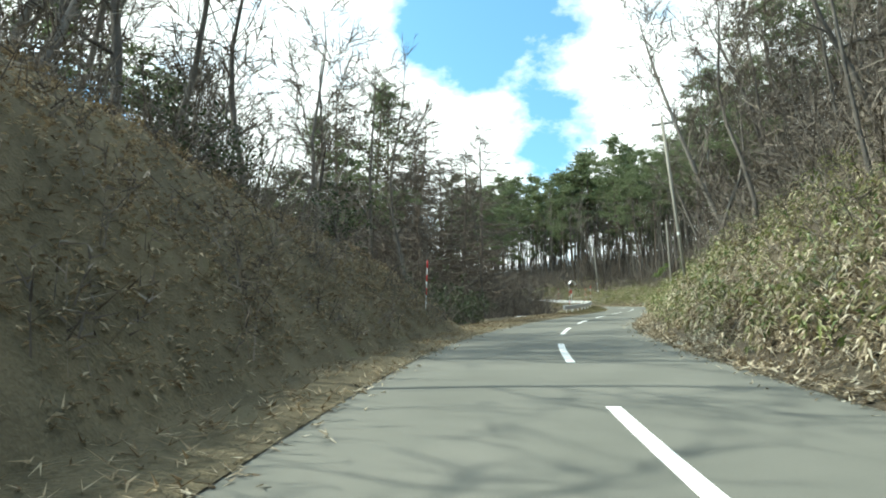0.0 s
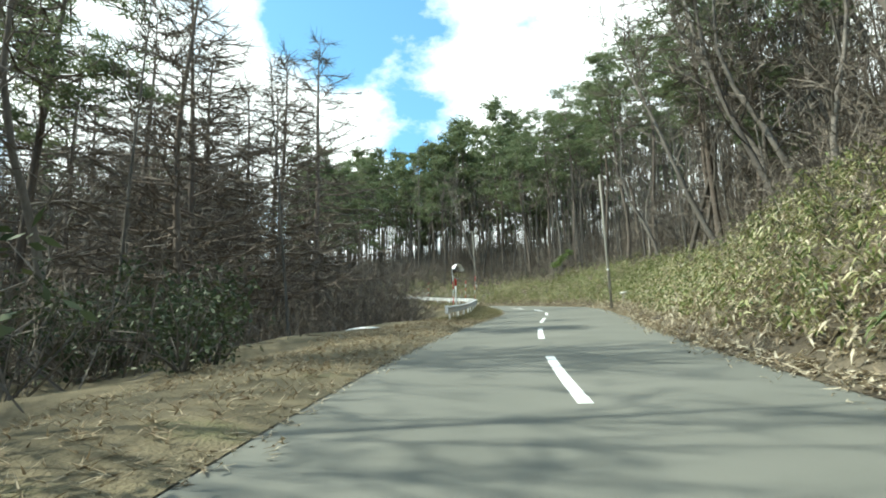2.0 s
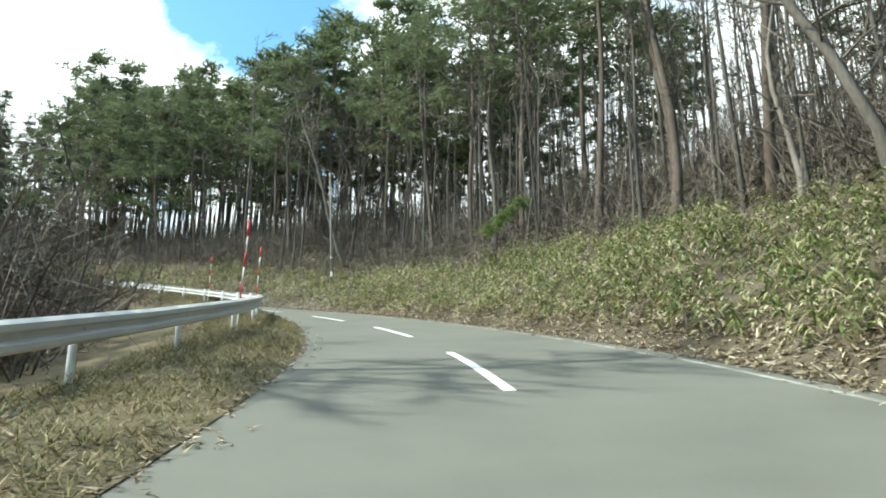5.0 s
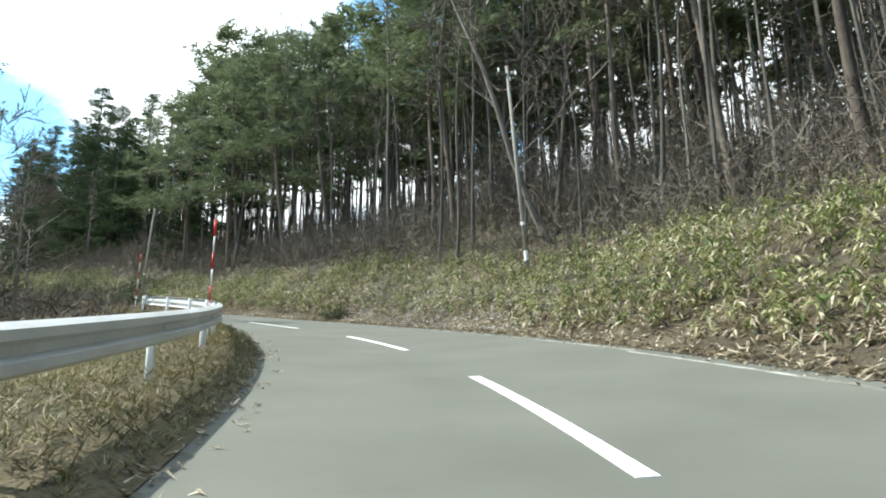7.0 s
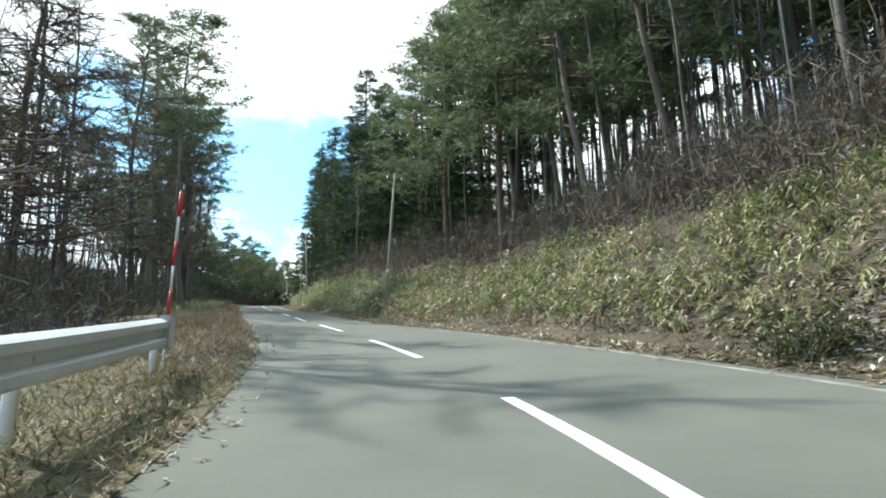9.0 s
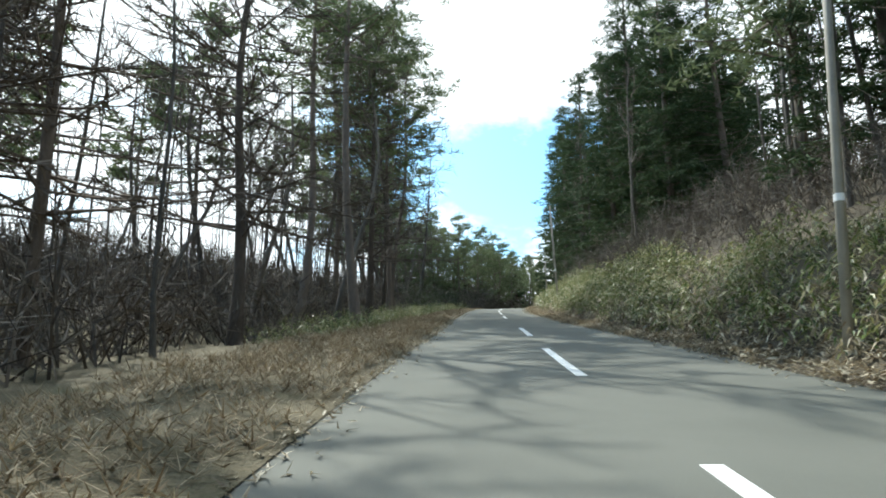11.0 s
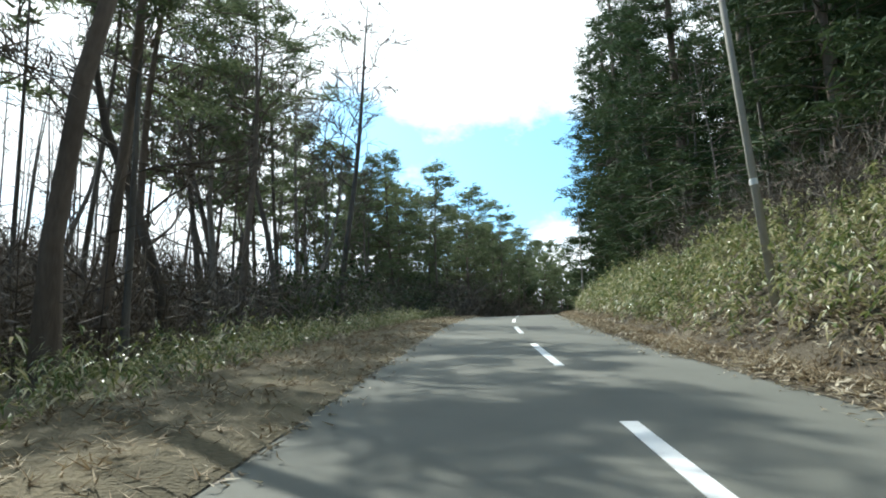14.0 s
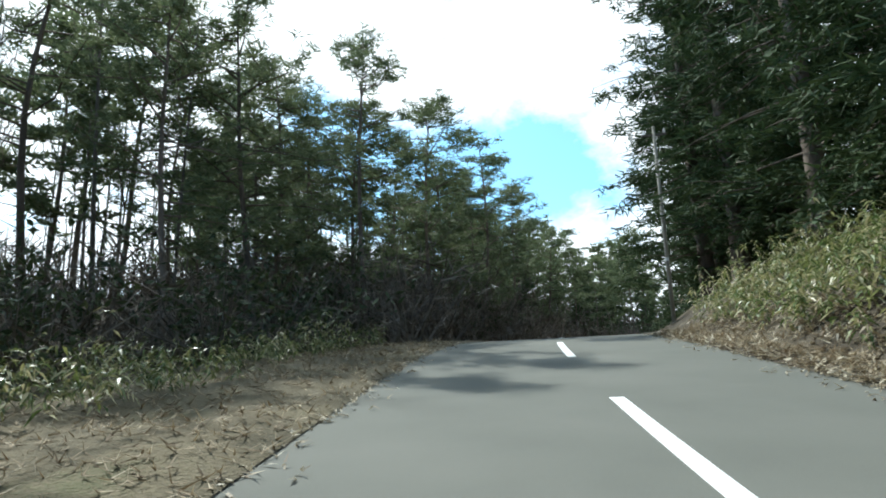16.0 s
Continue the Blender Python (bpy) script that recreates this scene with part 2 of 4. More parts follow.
# ---------------------------------------------------------------- mesh tools
class Shape:
    """Collects corners and faces of one mesh."""

    def __init__(self):
        self.v, self.f, self.n = [], [], 0

    def add(self, verts, faces):
        verts = np.asarray(verts, float).reshape(-1, 3)
        self.v.append(verts)
        self.f.extend([tuple(i + self.n for i in f) for f in faces])
        self.n += len(verts)

    def tube(self, pts, radii, sides=6, cap=True):
        pts = [np.asarray(p, float) for p in pts]
        rings = []
        for i, p in enumerate(pts):
            d = pts[min(i + 1, len(pts) - 1)] - pts[max(i - 1, 0)]
            d = d / (np.linalg.norm(d) + 1e-9)
            a = np.cross(d, (1, 0, 0) if abs(d[0]) < 0.8 else (0, 1, 0))
            a /= np.linalg.norm(a)
            b = np.cross(d, a)
            rings.append([p + radii[i] * (math.cos(2 * math.pi * k / sides) * a + math.sin(2 * math.pi * k / sides) * b) for k in range(sides)])
        faces = [(i * sides + k, i * sides + (k + 1) % sides, (i + 1) * sides + (k + 1) % sides, (i + 1) * sides + k)
                 for i in range(len(pts) - 1) for k in range(sides)]
        if cap:
            faces += [tuple(range(sides))[::-1], tuple((len(pts) - 1) * sides + k for k in range(sides))]
        self.add(np.array(rings), faces)

    def box(self, c, half, turn=0.0):
        ca, sa = math.cos(turn), math.sin(turn)
        vs = []
        for dx in (-1, 1):
            for dy in (-1, 1):
                for dz in (-1, 1):
                    x, y = dx * half[0], dy * half[1]
                    vs.append((c[0] + x * ca - y * sa, c[1] + x * sa + y * ca, c[2] + dz * half[2]))
        self.add(vs, [(0, 1, 3, 2), (4, 6, 7, 5), (0, 4, 5, 1), (2, 3, 7, 6), (0, 2, 6, 4), (1, 5, 7, 3)])

    def blades(self, base, way, side, length, width, sag=0.0):
        """Many narrow four-cornered leaves at once: arrays of roots, directions, side directions, lengths and widths."""
        base, way, side = (np.asarray(a, float) for a in (base, way, side))
        length, width = np.asarray(length, float)[:, None], np.asarray(width, float)[:, None]
        mid = base + way * length * 0.45
        tip = base + way * length
        tip[:, 2] -= sag
        vs = np.stack([base, mid + side * width * 0.5, tip, mid - side * width * 0.5], 1).reshape(-1, 3)
        k = np.arange(len(base)) * 4 + self.n
        self.v.append(vs)
        self.f.extend(np.stack([k, k + 1, k + 2, k + 3], 1).tolist())
        self.n += len(vs)

    def needles(self, base, way, side, length, width):
        """Many thin three-cornered needles or twigs at once."""
        base, way, side = (np.asarray(a, float) for a in (base, way, side))
        length, width = np.asarray(length, float)[:, None], np.asarray(width, float)[:, None]
        vs = np.stack([base - side * width * 0.5, base + side * width * 0.5, base + way * length], 1).reshape(-1, 3)
        k = np.arange(len(base)) * 3 + self.n
        self.v.append(vs)
        self.f.extend(np.stack([k, k + 1, k + 2], 1).tolist())
        self.n += len(vs)

    def mesh(self, name, material, smooth=False):
        me = bpy.data.meshes.new(name)
        me.from_pydata(np.concatenate(self.v).tolist() if self.v else [], [], self.f)
        me.materials.append(M[material])
        if smooth:
            me.polygons.foreach_set("use_smooth", [True] * len(me.polygons))
        me.update()
        return me


def part(name, shape, material, parent=None, label="", smooth=False):
    ob = new(name, shape if isinstance(shape, bpy.types.Mesh) else shape.mesh(name, material, smooth))
    ob.parent = parent
    return tagged(ob, label)


def unit(v):
    return v / (np.linalg.norm(v, axis=-1, keepdims=True) + 1e-9)


def soft(x):
    x = np.clip(x, 0, 1)
    return x * x * (3 - 2 * x)


def bumps(x, y, seed=0.0):
    """Gentle uneven ground, about -1 to 1."""
    return (np.sin(x * 0.31 + seed) * np.cos(y * 0.27 - seed * 1.7) + 0.6 * np.sin(x * 0.83 - y * 0.71 + seed * 3) + 0.4 * np.sin(x * 1.9 + y * 2.3 + seed)) / 2


# ---------------------------------------------------------------- the lie of the land
LEFT = [(-60, -2.8), (80, -2.75), (88, -2.8), (96, -2.93), (112, -2.95), (122, -2.8), (340, -2.8)]
SIDE = [(-60, 2.5), (27, 2.5), (45, 3.1), (52, 3.6), (66, 3.5), (80, 3.35), (108, 3.75), (123, 3.45), (131, 3.5), (137, 3.15), (160, 2.3), (180, 2.2), (195, 2.6), (340, 2.6)]
BANK = [(-60, 46, 17, 0.6), (30, 46, 17, 0.6), (45, 42, 15, 0.6), (58, 32, 15, 0.5), (66, 28, 14, 0.4), (80, 31, 13, 0.4), (95, 33, 12, 0.5), (108, 33, 11, 0.7), (116, 40, 11, 0.5),
        (130, 40, 10, 0.6), (150, 42, 10, 0.9), (180, 40, 9, 0.9), (205, 34, 8, 0.9), (340, 25, 7, 0.9)]
CUT = [(-60, 7.0), (8, 6.2), (18, 4.3), (21, 3.0), (25, 0.0), (340, 0.0)]  # the cutting's height on the left
FALL = [(-60, 5, 2.5), (40, 6, 3), (55, 18, 6), (105, 18, 6), (125, 8, 4), (150, 5, 3), (340, 3, 3)]


def column(table, i, s):
    return np.interp(s, [r[0] for r in table], [r[i] for r in table])


def edge_r(s):
    """The asphalt's right edge."""
    return column(SIDE, 1, s)


def edge_l(s):
    """The asphalt's left edge."""
    return column(LEFT, 1, s)


def lie(s, u):
    """The ground's height over the road's level."""
    s, u = np.asarray(s, float), np.asarray(u, float)
    dr, dl = u - edge_r(s), edge_l(s) - u
    steep, top = np.tan(np.radians(column(BANK, 1, s))), column(BANK, 2, s)
    d = np.clip(dr - column(BANK, 3, s), 0, None)
    right = top * (1 - np.exp(-d * steep / top)) - 0.15 * np.clip(dr - 34, 0, 60)
    right = right + np.clip(d, 0, 1.5) * 0.16 * bumps(s, u, 1.0) + 0.05 * soft(dr / 0.5) * (1 + bumps(s * 2, u * 2, 2.0))
    fs, low = np.tan(np.radians(column(FALL, 1, s))), column(FALL, 2, s)
    e = np.clip(dl - 1.8 - 3.2 * soft((s - 40) / 5) * soft((61 - s) / 5), 0, None)
    left = -low * (1 - np.exp(-e * fs / low)) + np.clip(e, 0, 1.5) * 0.12 * bumps(s, u, 4.0) + 0.07 * soft(dl / 0.6) * (1 + bumps(s * 2, u * 2, 5.0))
    left = left + 4.0 * soft((dl - 8) / 14) * soft((s - 122) / 20) + 4.5 * soft((dl - 4) / 13) * soft((s - 218) / 22)
    left = left + 0.1 * soft(dl / 0.6) * soft((s - 74) / 8) * soft((114 - s) / 6)
    rise, cut = np.clip(dl - 1.1, 0, None) * 1.28, column(CUT, 1, s) + 0.01
    left = left + rise / (1 + (rise / cut) ** 4) ** 0.25 * (1 + 0.08 * bumps(s, u, 6.0))
    return np.where(dr > 0, right, np.where(dl > 0, left, 0.0))


def spot(s, u, dz=0.0):
    """A place on the ground."""
    return Vector(place(s, u, float(lie(s, u)) + dz))


def ribbon(name, side, offsets, material, s0=-55.0, s1=335.0, ds=1.0, lift=0.0):
    """A long strip of ground or road; offsets from the right edge (side 1), the left edge (-1) or shares from the left edge (-1) to the right (1), side 0."""
    ss = np.arange(s0, s1 + 0.01, ds)
    sg, og = np.meshgrid(ss, np.asarray(offsets, float), indexing="ij")
    across = np.where(og < 0, -og * (edge_l(sg) - 0.15), og * (edge_r(sg) + 0.15))
    ug = edge_r(sg) + og if side > 0 else edge_l(sg) + og if side < 0 else across
    x, y, z = place(sg, ug)
    z = z + (lie(sg, ug) if side else 0) + lift
    sh = Shape()
    n = len(offsets)
    a = (np.arange(len(ss) - 1)[:, None] * n + np.arange(n - 1)[None]).ravel()
    sh.add(np.stack([x, y, z], -1), np.stack([a, a + 1, a + n + 1, a + n], 1).tolist())
    return tagged(part(name, sh, material, None, "", True), kind="structure")


road = tagged(ribbon("road", 0, np.linspace(-1, 1, 9), "asphalt"), "grey asphalt road climbing through woods", "road")
bank = tagged(ribbon("bank", 1, np.concatenate([[0, 0.3], np.arange(0.8, 22, 0.7)]), "soil", lift=0.012), "steep roadside bank under bamboo grass and dry leaves", "bank")
verge = tagged(ribbon("verge", -1, np.concatenate([np.arange(-13.0, -0.8, 0.7), [-0.3, 0]]), "verge", lift=0.012), "dry grass verge falling away beside the road", "verge")


def ground_sheet():
    """One sheet to the horizon, level with the bank and verge where they end."""
    ax = np.concatenate([[-2500, -1200, -600, -400, -300], np.arange(-240, 160, 3.0), [200, 300, 400, 600, 1200, 2500]])
    ay = np.concatenate([[-2500, -1200, -600, -300, -150], np.arange(-90, 330, 3.0), [370, 450, 600, 1200, 2500]])
    gx, gy = np.meshgrid(ax, ay, indexing="ij")
    z, off = np.empty_like(gx), np.empty_like(gx)
    cx, cy = PX[::2], PY[::2]
    for i in range(gx.shape[0]):
        d2 = (gx[i][:, None] - cx) ** 2 + (gy[i][:, None] - cy) ** 2
        k = d2.argmin(1) * 2
        u = (gx[i] - PX[k]) * np.cos(HEAD[k]) + (gy[i] - PY[k]) * np.sin(HEAD[k])
        dist = np.sqrt(d2.min(1))
        u = np.where(u > 0, dist, -dist)
        sink = np.where((u > -14) & (u < 24), -0.5 - 1.2 * ((u > -9) & (u < 12)), -0.15)
        off[i] = dist
        far = soft((dist - 70) / 400)
        z[i] = (PZ[k] + lie(S[k], u)) * (1 - far) + 2 * far + sink
    even = z.copy()
    for _ in range(60):
        even[1:-1, 1:-1] = (even[:-2, 1:-1] + even[2:, 1:-1] + even[1:-1, :-2] + even[1:-1, 2:]) / 4
    w = soft((off - 24) / 14)
    z = z * (1 - w) + np.minimum(even, z + 1.5) * w
    sh = Shape()
    n = len(ay)
    a = (np.arange(len(ax) - 1)[:, None] * n + np.arange(n - 1)[None]).ravel()
    sh.add(np.stack([gx, gy, z], -1), np.stack([a, a + n, a + n + 1, a + 1], 1).tolist())
    return tagged(part("ground", sh, "soil", None, "", True), "brown forest floor of soil and fallen leaves", "ground", kind="structure")


ground = ground_sheet()


def strip(s0, s1, u0, u1, lift, material, name, parent):
    """A painted mark: a thin raised slab that follows the lane."""
    ss = np.linspace(s0, s1, max(2, int((s1 - s0) / 1.0) + 1))
    sh = Shape()
    top = [place(s, u, lift) for s in ss for u in (u0, u1)]
    low = [place(s, u, -0.01) for s in ss for u in (u0, u1)]
    k = len(top)
    f = []
    for i in range(len(ss) - 1):
        a = 2 * i
        f += [(a, a + 1, a + 3, a + 2), (a + k, a, a + 2, a + 2 + k), (a + 1, a + 1 + k, a + 3 + k, a + 3)]
    f += [(0, k, k + 1, 1), (k - 2, k - 1, 2 * k - 1, 2 * k - 2)]
    sh.add(top + low, f)
    return part(name, sh, material, parent)


for k in range(-1, 15):
    a = 11.7 + 9.93 * k
    strip(a, a + 5.1, -0.075, 0.075, 0.006, "paint", "centre_dash", road)
for k in range(6):
    a = 168.1 + 9.78 * k
    strip(a, a + 5.1, -0.075, 0.075, 0.006, "paint", "centre_dash", road)
for a in range(62, 134, 12):
    strip(a, a + 12, float(edge_r(a + 6)) - 0.36, float(edge_r(a + 6)) - 0.27, 0.005, "worn_paint", "edge_line", road)

strip(190.4, 192.7, 0.35, 1.35, 0.005, "seam", "patch", road)

# ---------------------------------------------------------------- trees
rng = np.random.default_rng(7)


def wander(p, way, length, n, jitter, lift=0.0):
    pts, d = [np.array(p, float)], unit(np.array(way, float))
    for _ in range(n):
        d = unit(d + rng.normal(0, jitter, 3) + np.array((0, 0, lift)))
        pts.append(pts[-1] + d * length / n)
    return pts


def tufts(sh, centres, count, length, width, flat=0.0, up=0.2, leafy=False, scatter=0.4):
    """Sprays of needles round each centre."""
    c = np.repeat(np.asarray(centres), count, 0)
    c = c + rng.normal(0, length * scatter, c.shape) * np.array((1, 1, 1 - flat))
    w = rng.normal(0, 1, c.shape)
    w[:, 2] = w[:, 2] * (1 - flat) + up
    w = unit(w)
    side = unit(np.cross(w, rng.normal(0, 1, c.shape)))
    n = len(c)
    (sh.blades if leafy else sh.needles)(c, w, side, length * rng.uniform(0.7, 1.3, n), width * rng.uniform(0.7, 1.3, n))


def along(pts, j):
    n = len(pts) - 1
    return pts[int(j)] * (1 - j % 1) + pts[min(n, int(j) + 1)] * (j % 1)


def stem(h, lean, sway, thick, power=0.75, sides=7, rings=9):
    """A tapered, slightly swayed trunk; returns its shape and axis."""
    wood = Shape()
    top = np.array((rng.normal(0, lean), rng.normal(0, lean), h))
    side = rng.normal(0, sway, 3) * (1, 1, 0)
    knee = rng.normal(0, sway * 0.4, 3) * (1, 1, 0)

    def axis(q):
        return np.array((0, 0, -0.4)) * (1 - q) + top * q + side * math.sin(q * 3.1) + knee * math.sin(q * 9)
    qs = np.linspace(0, 1, rings)
    wood.tube([axis(q) for q in qs], [thick * (1 - q) ** power * (1 + 0.5 * max(0, 0.06 - q) / 0.06) + 0.012 for q in qs], sides, False)
    return wood, axis


def pine_meshes(h, crown_from, spread, branches, per, far=False, lean=0.6, dead=7):
    leaf = Shape()
    wood, axis = stem(h, lean, 0.3, 0.0085 * h)
    cs = []
    for i in range(branches):
        q = min(crown_from + (1 - crown_from) * (i + rng.uniform(0, 1)) / branches, 0.985)
        a = rng.uniform(0, 2 * math.pi)
        k = (q - crown_from) / (1 - crown_from)
        ln = spread * (0.4 + 0.75 * math.sin(math.pi * min(1, k * 0.8 + 0.22))) * rng.uniform(0.6, 1.2)
        pts = wander(axis(q), (math.cos(a), math.sin(a), rng.uniform(-0.15, 0.3)), ln, 3, 0.2, 0.07)
        if i % 3 == 0 or not far:
            wood.tube(pts, [0.045, 0.03, 0.02, 0.008], 3, False)
        for _ in range(per):
            cs.append(along(pts, rng.uniform(1.0, 3)) + rng.normal(0, 0.3, 3) * (1, 1, 0.4) + (0, 0, 0.08))
    for _ in range(dead):
        q = rng.uniform(crown_from * 0.35, crown_from)
        a = rng.uniform(0, 2 * math.pi)
        wood.tube(wander(axis(q), (math.cos(a), math.sin(a), 0.1), rng.uniform(0.6, 2.2), 2, 0.25), [0.022, 0.014, 0.004], 3, False)
    cs += [axis(1) + rng.normal(0, 0.3, 3) for _ in range(6)]
    tufts(leaf, cs, 6 if far else 13, 0.46 if far else 0.36, 0.15 if far else 0.055, 0.6, 0.25, scatter=0.3)
    return wood, leaf


def cedar_meshes(h, spread, whorls, far=False):
    leaf = Shape()
    wood, axis = stem(h, 0.2, 0.05, 0.012 * h, 0.8)
    cs = []
    for i in range(whorls):
        q = 0.05 + 0.93 * (i + rng.uniform(0, 0.8)) / whorls
        for _ in range(4):
            a = rng.uniform(0, 2 * math.pi)
            ln = spread * (1 - q) ** 0.6 * rng.uniform(0.55, 1.2) + 0.2
            pts = wander(axis(q), (math.cos(a), math.sin(a), 0.2), ln, 3, 0.12, -0.13)
            wood.tube(pts, [0.03, 0.022, 0.014, 0.006], 3, False)
            for _ in range(int(3 + 6 * (1 - q))):
                cs.append(along(pts, rng.uniform(0.5, 3)) + rng.normal(0, 0.2, 3) * (1, 1, 0.4))
    tufts(leaf, cs, 8 if far else 20, 0.46 if far else 0.34, 0.15 if far else 0.05, 0.65, -0.2)
    return wood, leaf


def twigs_from(fine, b, w, ln, width):
    b, w, ln = np.array(b), np.array(w), np.array(ln)
    fine.needles(b, w, unit(np.cross(w, rng.normal(0, 1, w.shape))), ln, width * (0.6 + 0.5 * ln))


def bare_meshes(h, fork, limbs, twigs, lean=0.8, thick=0.13, up=0.7, reach=0.32, bits=4):
    fine = Shape()
    wood, axis = stem(h, lean, 0.45 if thick > 0.1 else 0.16, thick, 0.8, 6 if thick > 0.1 else 5, 8)
    b, w, ln = [], [], []
    for i in range(limbs):
        q = fork + (0.97 - fork) * (i + rng.uniform(0, 1)) / limbs
        a = rng.uniform(0, 2 * math.pi)
        n = h * reach * (1.15 - q * 0.75) * rng.uniform(0.7, 1.2)
        pts = wander(axis(q), (math.cos(a), math.sin(a), up), n, 4, 0.2, 0.06)
        r = thick * 0.4 * (1.1 - q)
        wood.tube(pts, [r, r * 0.75, r * 0.5, r * 0.3, 0.006], 3, False)
        for _ in range(twigs):
            j = rng.uniform(0.8, 4)
            p = along(pts, j)
            d = unit(unit(pts[min(4, int(j) + 1)] - pts[max(0, int(j) - 1)]) * 0.7 + rng.normal(0, 0.5, 3) + (0, 0, 0.15))
            m = rng.uniform(0.5, 1.6)
            b.append(p), w.append(d), ln.append(m)
            for _ in range(bits):
                e = unit(d + rng.normal(0, 0.5, 3))
                b.append(p + d * m * rng.uniform(0.2, 0.8)), w.append(e), ln.append(m * rng.uniform(0.3, 0.7))
    twigs_from(fine, b, w, ln, 0.042)
    return wood, fine


def larch_meshes(h):
    fine = Shape()
    wood, axis = stem(h, 0.2, 0.2, 0.0105 * h, 0.85)
    b, w, ln = [], [], []
    for i in range(104):
        q = 0.2 + 0.79 * (i + rng.uniform(0, 1)) / 104
        a = rng.uniform(0, 2 * math.pi)
        n = (5.6 * (1 - q) ** 0.75 + 0.35) * rng.uniform(0.5, 1.15)
        pts = wander(axis(q), (math.cos(a), math.sin(a), -0.12), n, 3, 0.07, 0.1)
        wood.tube(pts, [0.055 * (1.2 - q), 0.042 * (1.2 - q), 0.026, 0.01], 3, False)
        for _ in range(int(8 + n * 9)):
            p = along(pts, rng.uniform(0.5, 3))
            d = unit(unit(pts[3] - pts[0]) * 0.7 + rng.normal(0, 0.4, 3) + (0, 0, 0.02))
            b.append(p), w.append(d), ln.append(rng.uniform(0.3, 1.0))
    twigs_from(fine, b, w, ln, 0.04)
    return wood, fine


def make_tree(name, wood, fine, bark, leaf, fine_name, label):
    root = tagged(new(name), label, "tree")
    part("trunk", wood, bark, root, "", True)
    part(fine_name, fine, leaf, root)
    return root


MODELS = {
    "pine": [make_tree("pine_tree", *pine_meshes(*a), "bark", "needle", "crown", "tall red pine with bare trunk and green crown")
             for a in ((16, 0.5, 3.3, 30, 15), (15, 0.42, 3.1, 32, 15), (17, 0.55, 3.5, 30, 15), (13, 0.28, 2.9, 36, 14), (16, 0.46, 3.3, 30, 15))],
    "farpine": [make_tree("pine_tree", *pine_meshes(*a, far=True), "bark", "needle", "crown", "tall red pine with bare trunk and green crown")
                for a in ((16, 0.48, 3.4, 32, 15), (15, 0.42, 3.2, 34, 15), (17, 0.5, 3.6, 32, 15), (13, 0.28, 3.0, 36, 15))],
    "cedar": [make_tree("cedar_tree", *cedar_meshes(h, sp, 34), "bark", "dark_needle", "crown", "dense dark green conifer with drooping branches")
              for h, sp in ((17, 3.4), (14, 3.0), (16, 2.8))],
    "farcedar": [make_tree("cedar_tree", *cedar_meshes(h, sp, 24, True), "bark", "dark_needle", "crown", "dense dark green conifer with drooping branches")
                 for h, sp in ((17, 3.4), (15, 3.0))],
    "bare": [make_tree("bare_tree", *bare_meshes(*a), "grey_bark", "twig", "crown", "leafless broadleaf tree with grey bark")
             for a in ((14, 0.3, 17, 13), (12, 0.2, 18, 13, 1.0), (15, 0.4, 15, 13, 1.4), (13, 0.25, 16, 13, 2.0))],
    "thin": [make_tree("slender_tree", *bare_meshes(*a), "thin_bark", "twig", "crown", "slender leafless tree with thin grey trunk")
             for a in ((13, 0.5, 7, 5, 0.5, 0.065, 1.5, 0.16, 2), (11, 0.45, 7, 5, 0.8, 0.055, 1.4, 0.18, 2), (14, 0.55, 6, 5, 0.35, 0.075, 1.7, 0.15, 2), (12, 0.5, 6, 5, 1.1, 0.055, 1.5, 0.16, 2))],
    "larch": [make_tree("larch_tree", *larch_meshes(h), "bark", "twig", "crown", "tall leafless larch with level branches") for h in (18, 16)],
}
_used = set()
TREE_SPOTS = []


def near_road(x, y):
    return math.sqrt(((PX - x) ** 2 + (PY - y) ** 2).min())


def plant(kind, s, u, size=1.0, turn=None, group="", which=None):
    p = spot(s, u)
    model = MODELS[kind][rng.integers(len(MODELS[kind])) if which is None else which]
    turn = rng.uniform(0, 6.28) if turn is None else turn
    m = Matrix.Translation(p) @ Matrix.Rotation(turn, 4, "Z") @ Matrix.Rotation(rng.normal(0, 0.025), 4, "X")
    TREE_SPOTS.append((p.x, p.y))
    if model.name not in _used:
        _used.add(model.name)
        model.matrix_basis = m
        ob = model
    else:
        ob = copy_thing(model, m)
    ob.scale = (size, size, size * rng.uniform(0.95, 1.05))
    return tagged(ob, group=group)


def wood_lot(kind, count, s0, s1, u0, u1, small, large, gap, group):
    made, tries = 0, 0
    while made < count and tries < count * 25:
        tries += 1
        s, u = rng.uniform(s0, s1), rng.uniform(u0, u1)
        p = spot(s, u)
        if near_road(p.x, p.y) < abs(u) - 1.0 or any((p.x - q[0]) ** 2 + (p.y - q[1]) ** 2 < gap * gap for q in TREE_SPOTS):
            continue
        plant("far" + kind if kind in ("pine", "cedar") and (s > 226 or s < -2 or abs(u) > (14.5 if kind == "pine" else 13)) else kind, s, u, rng.uniform(small, large), group=group)
        made += 1


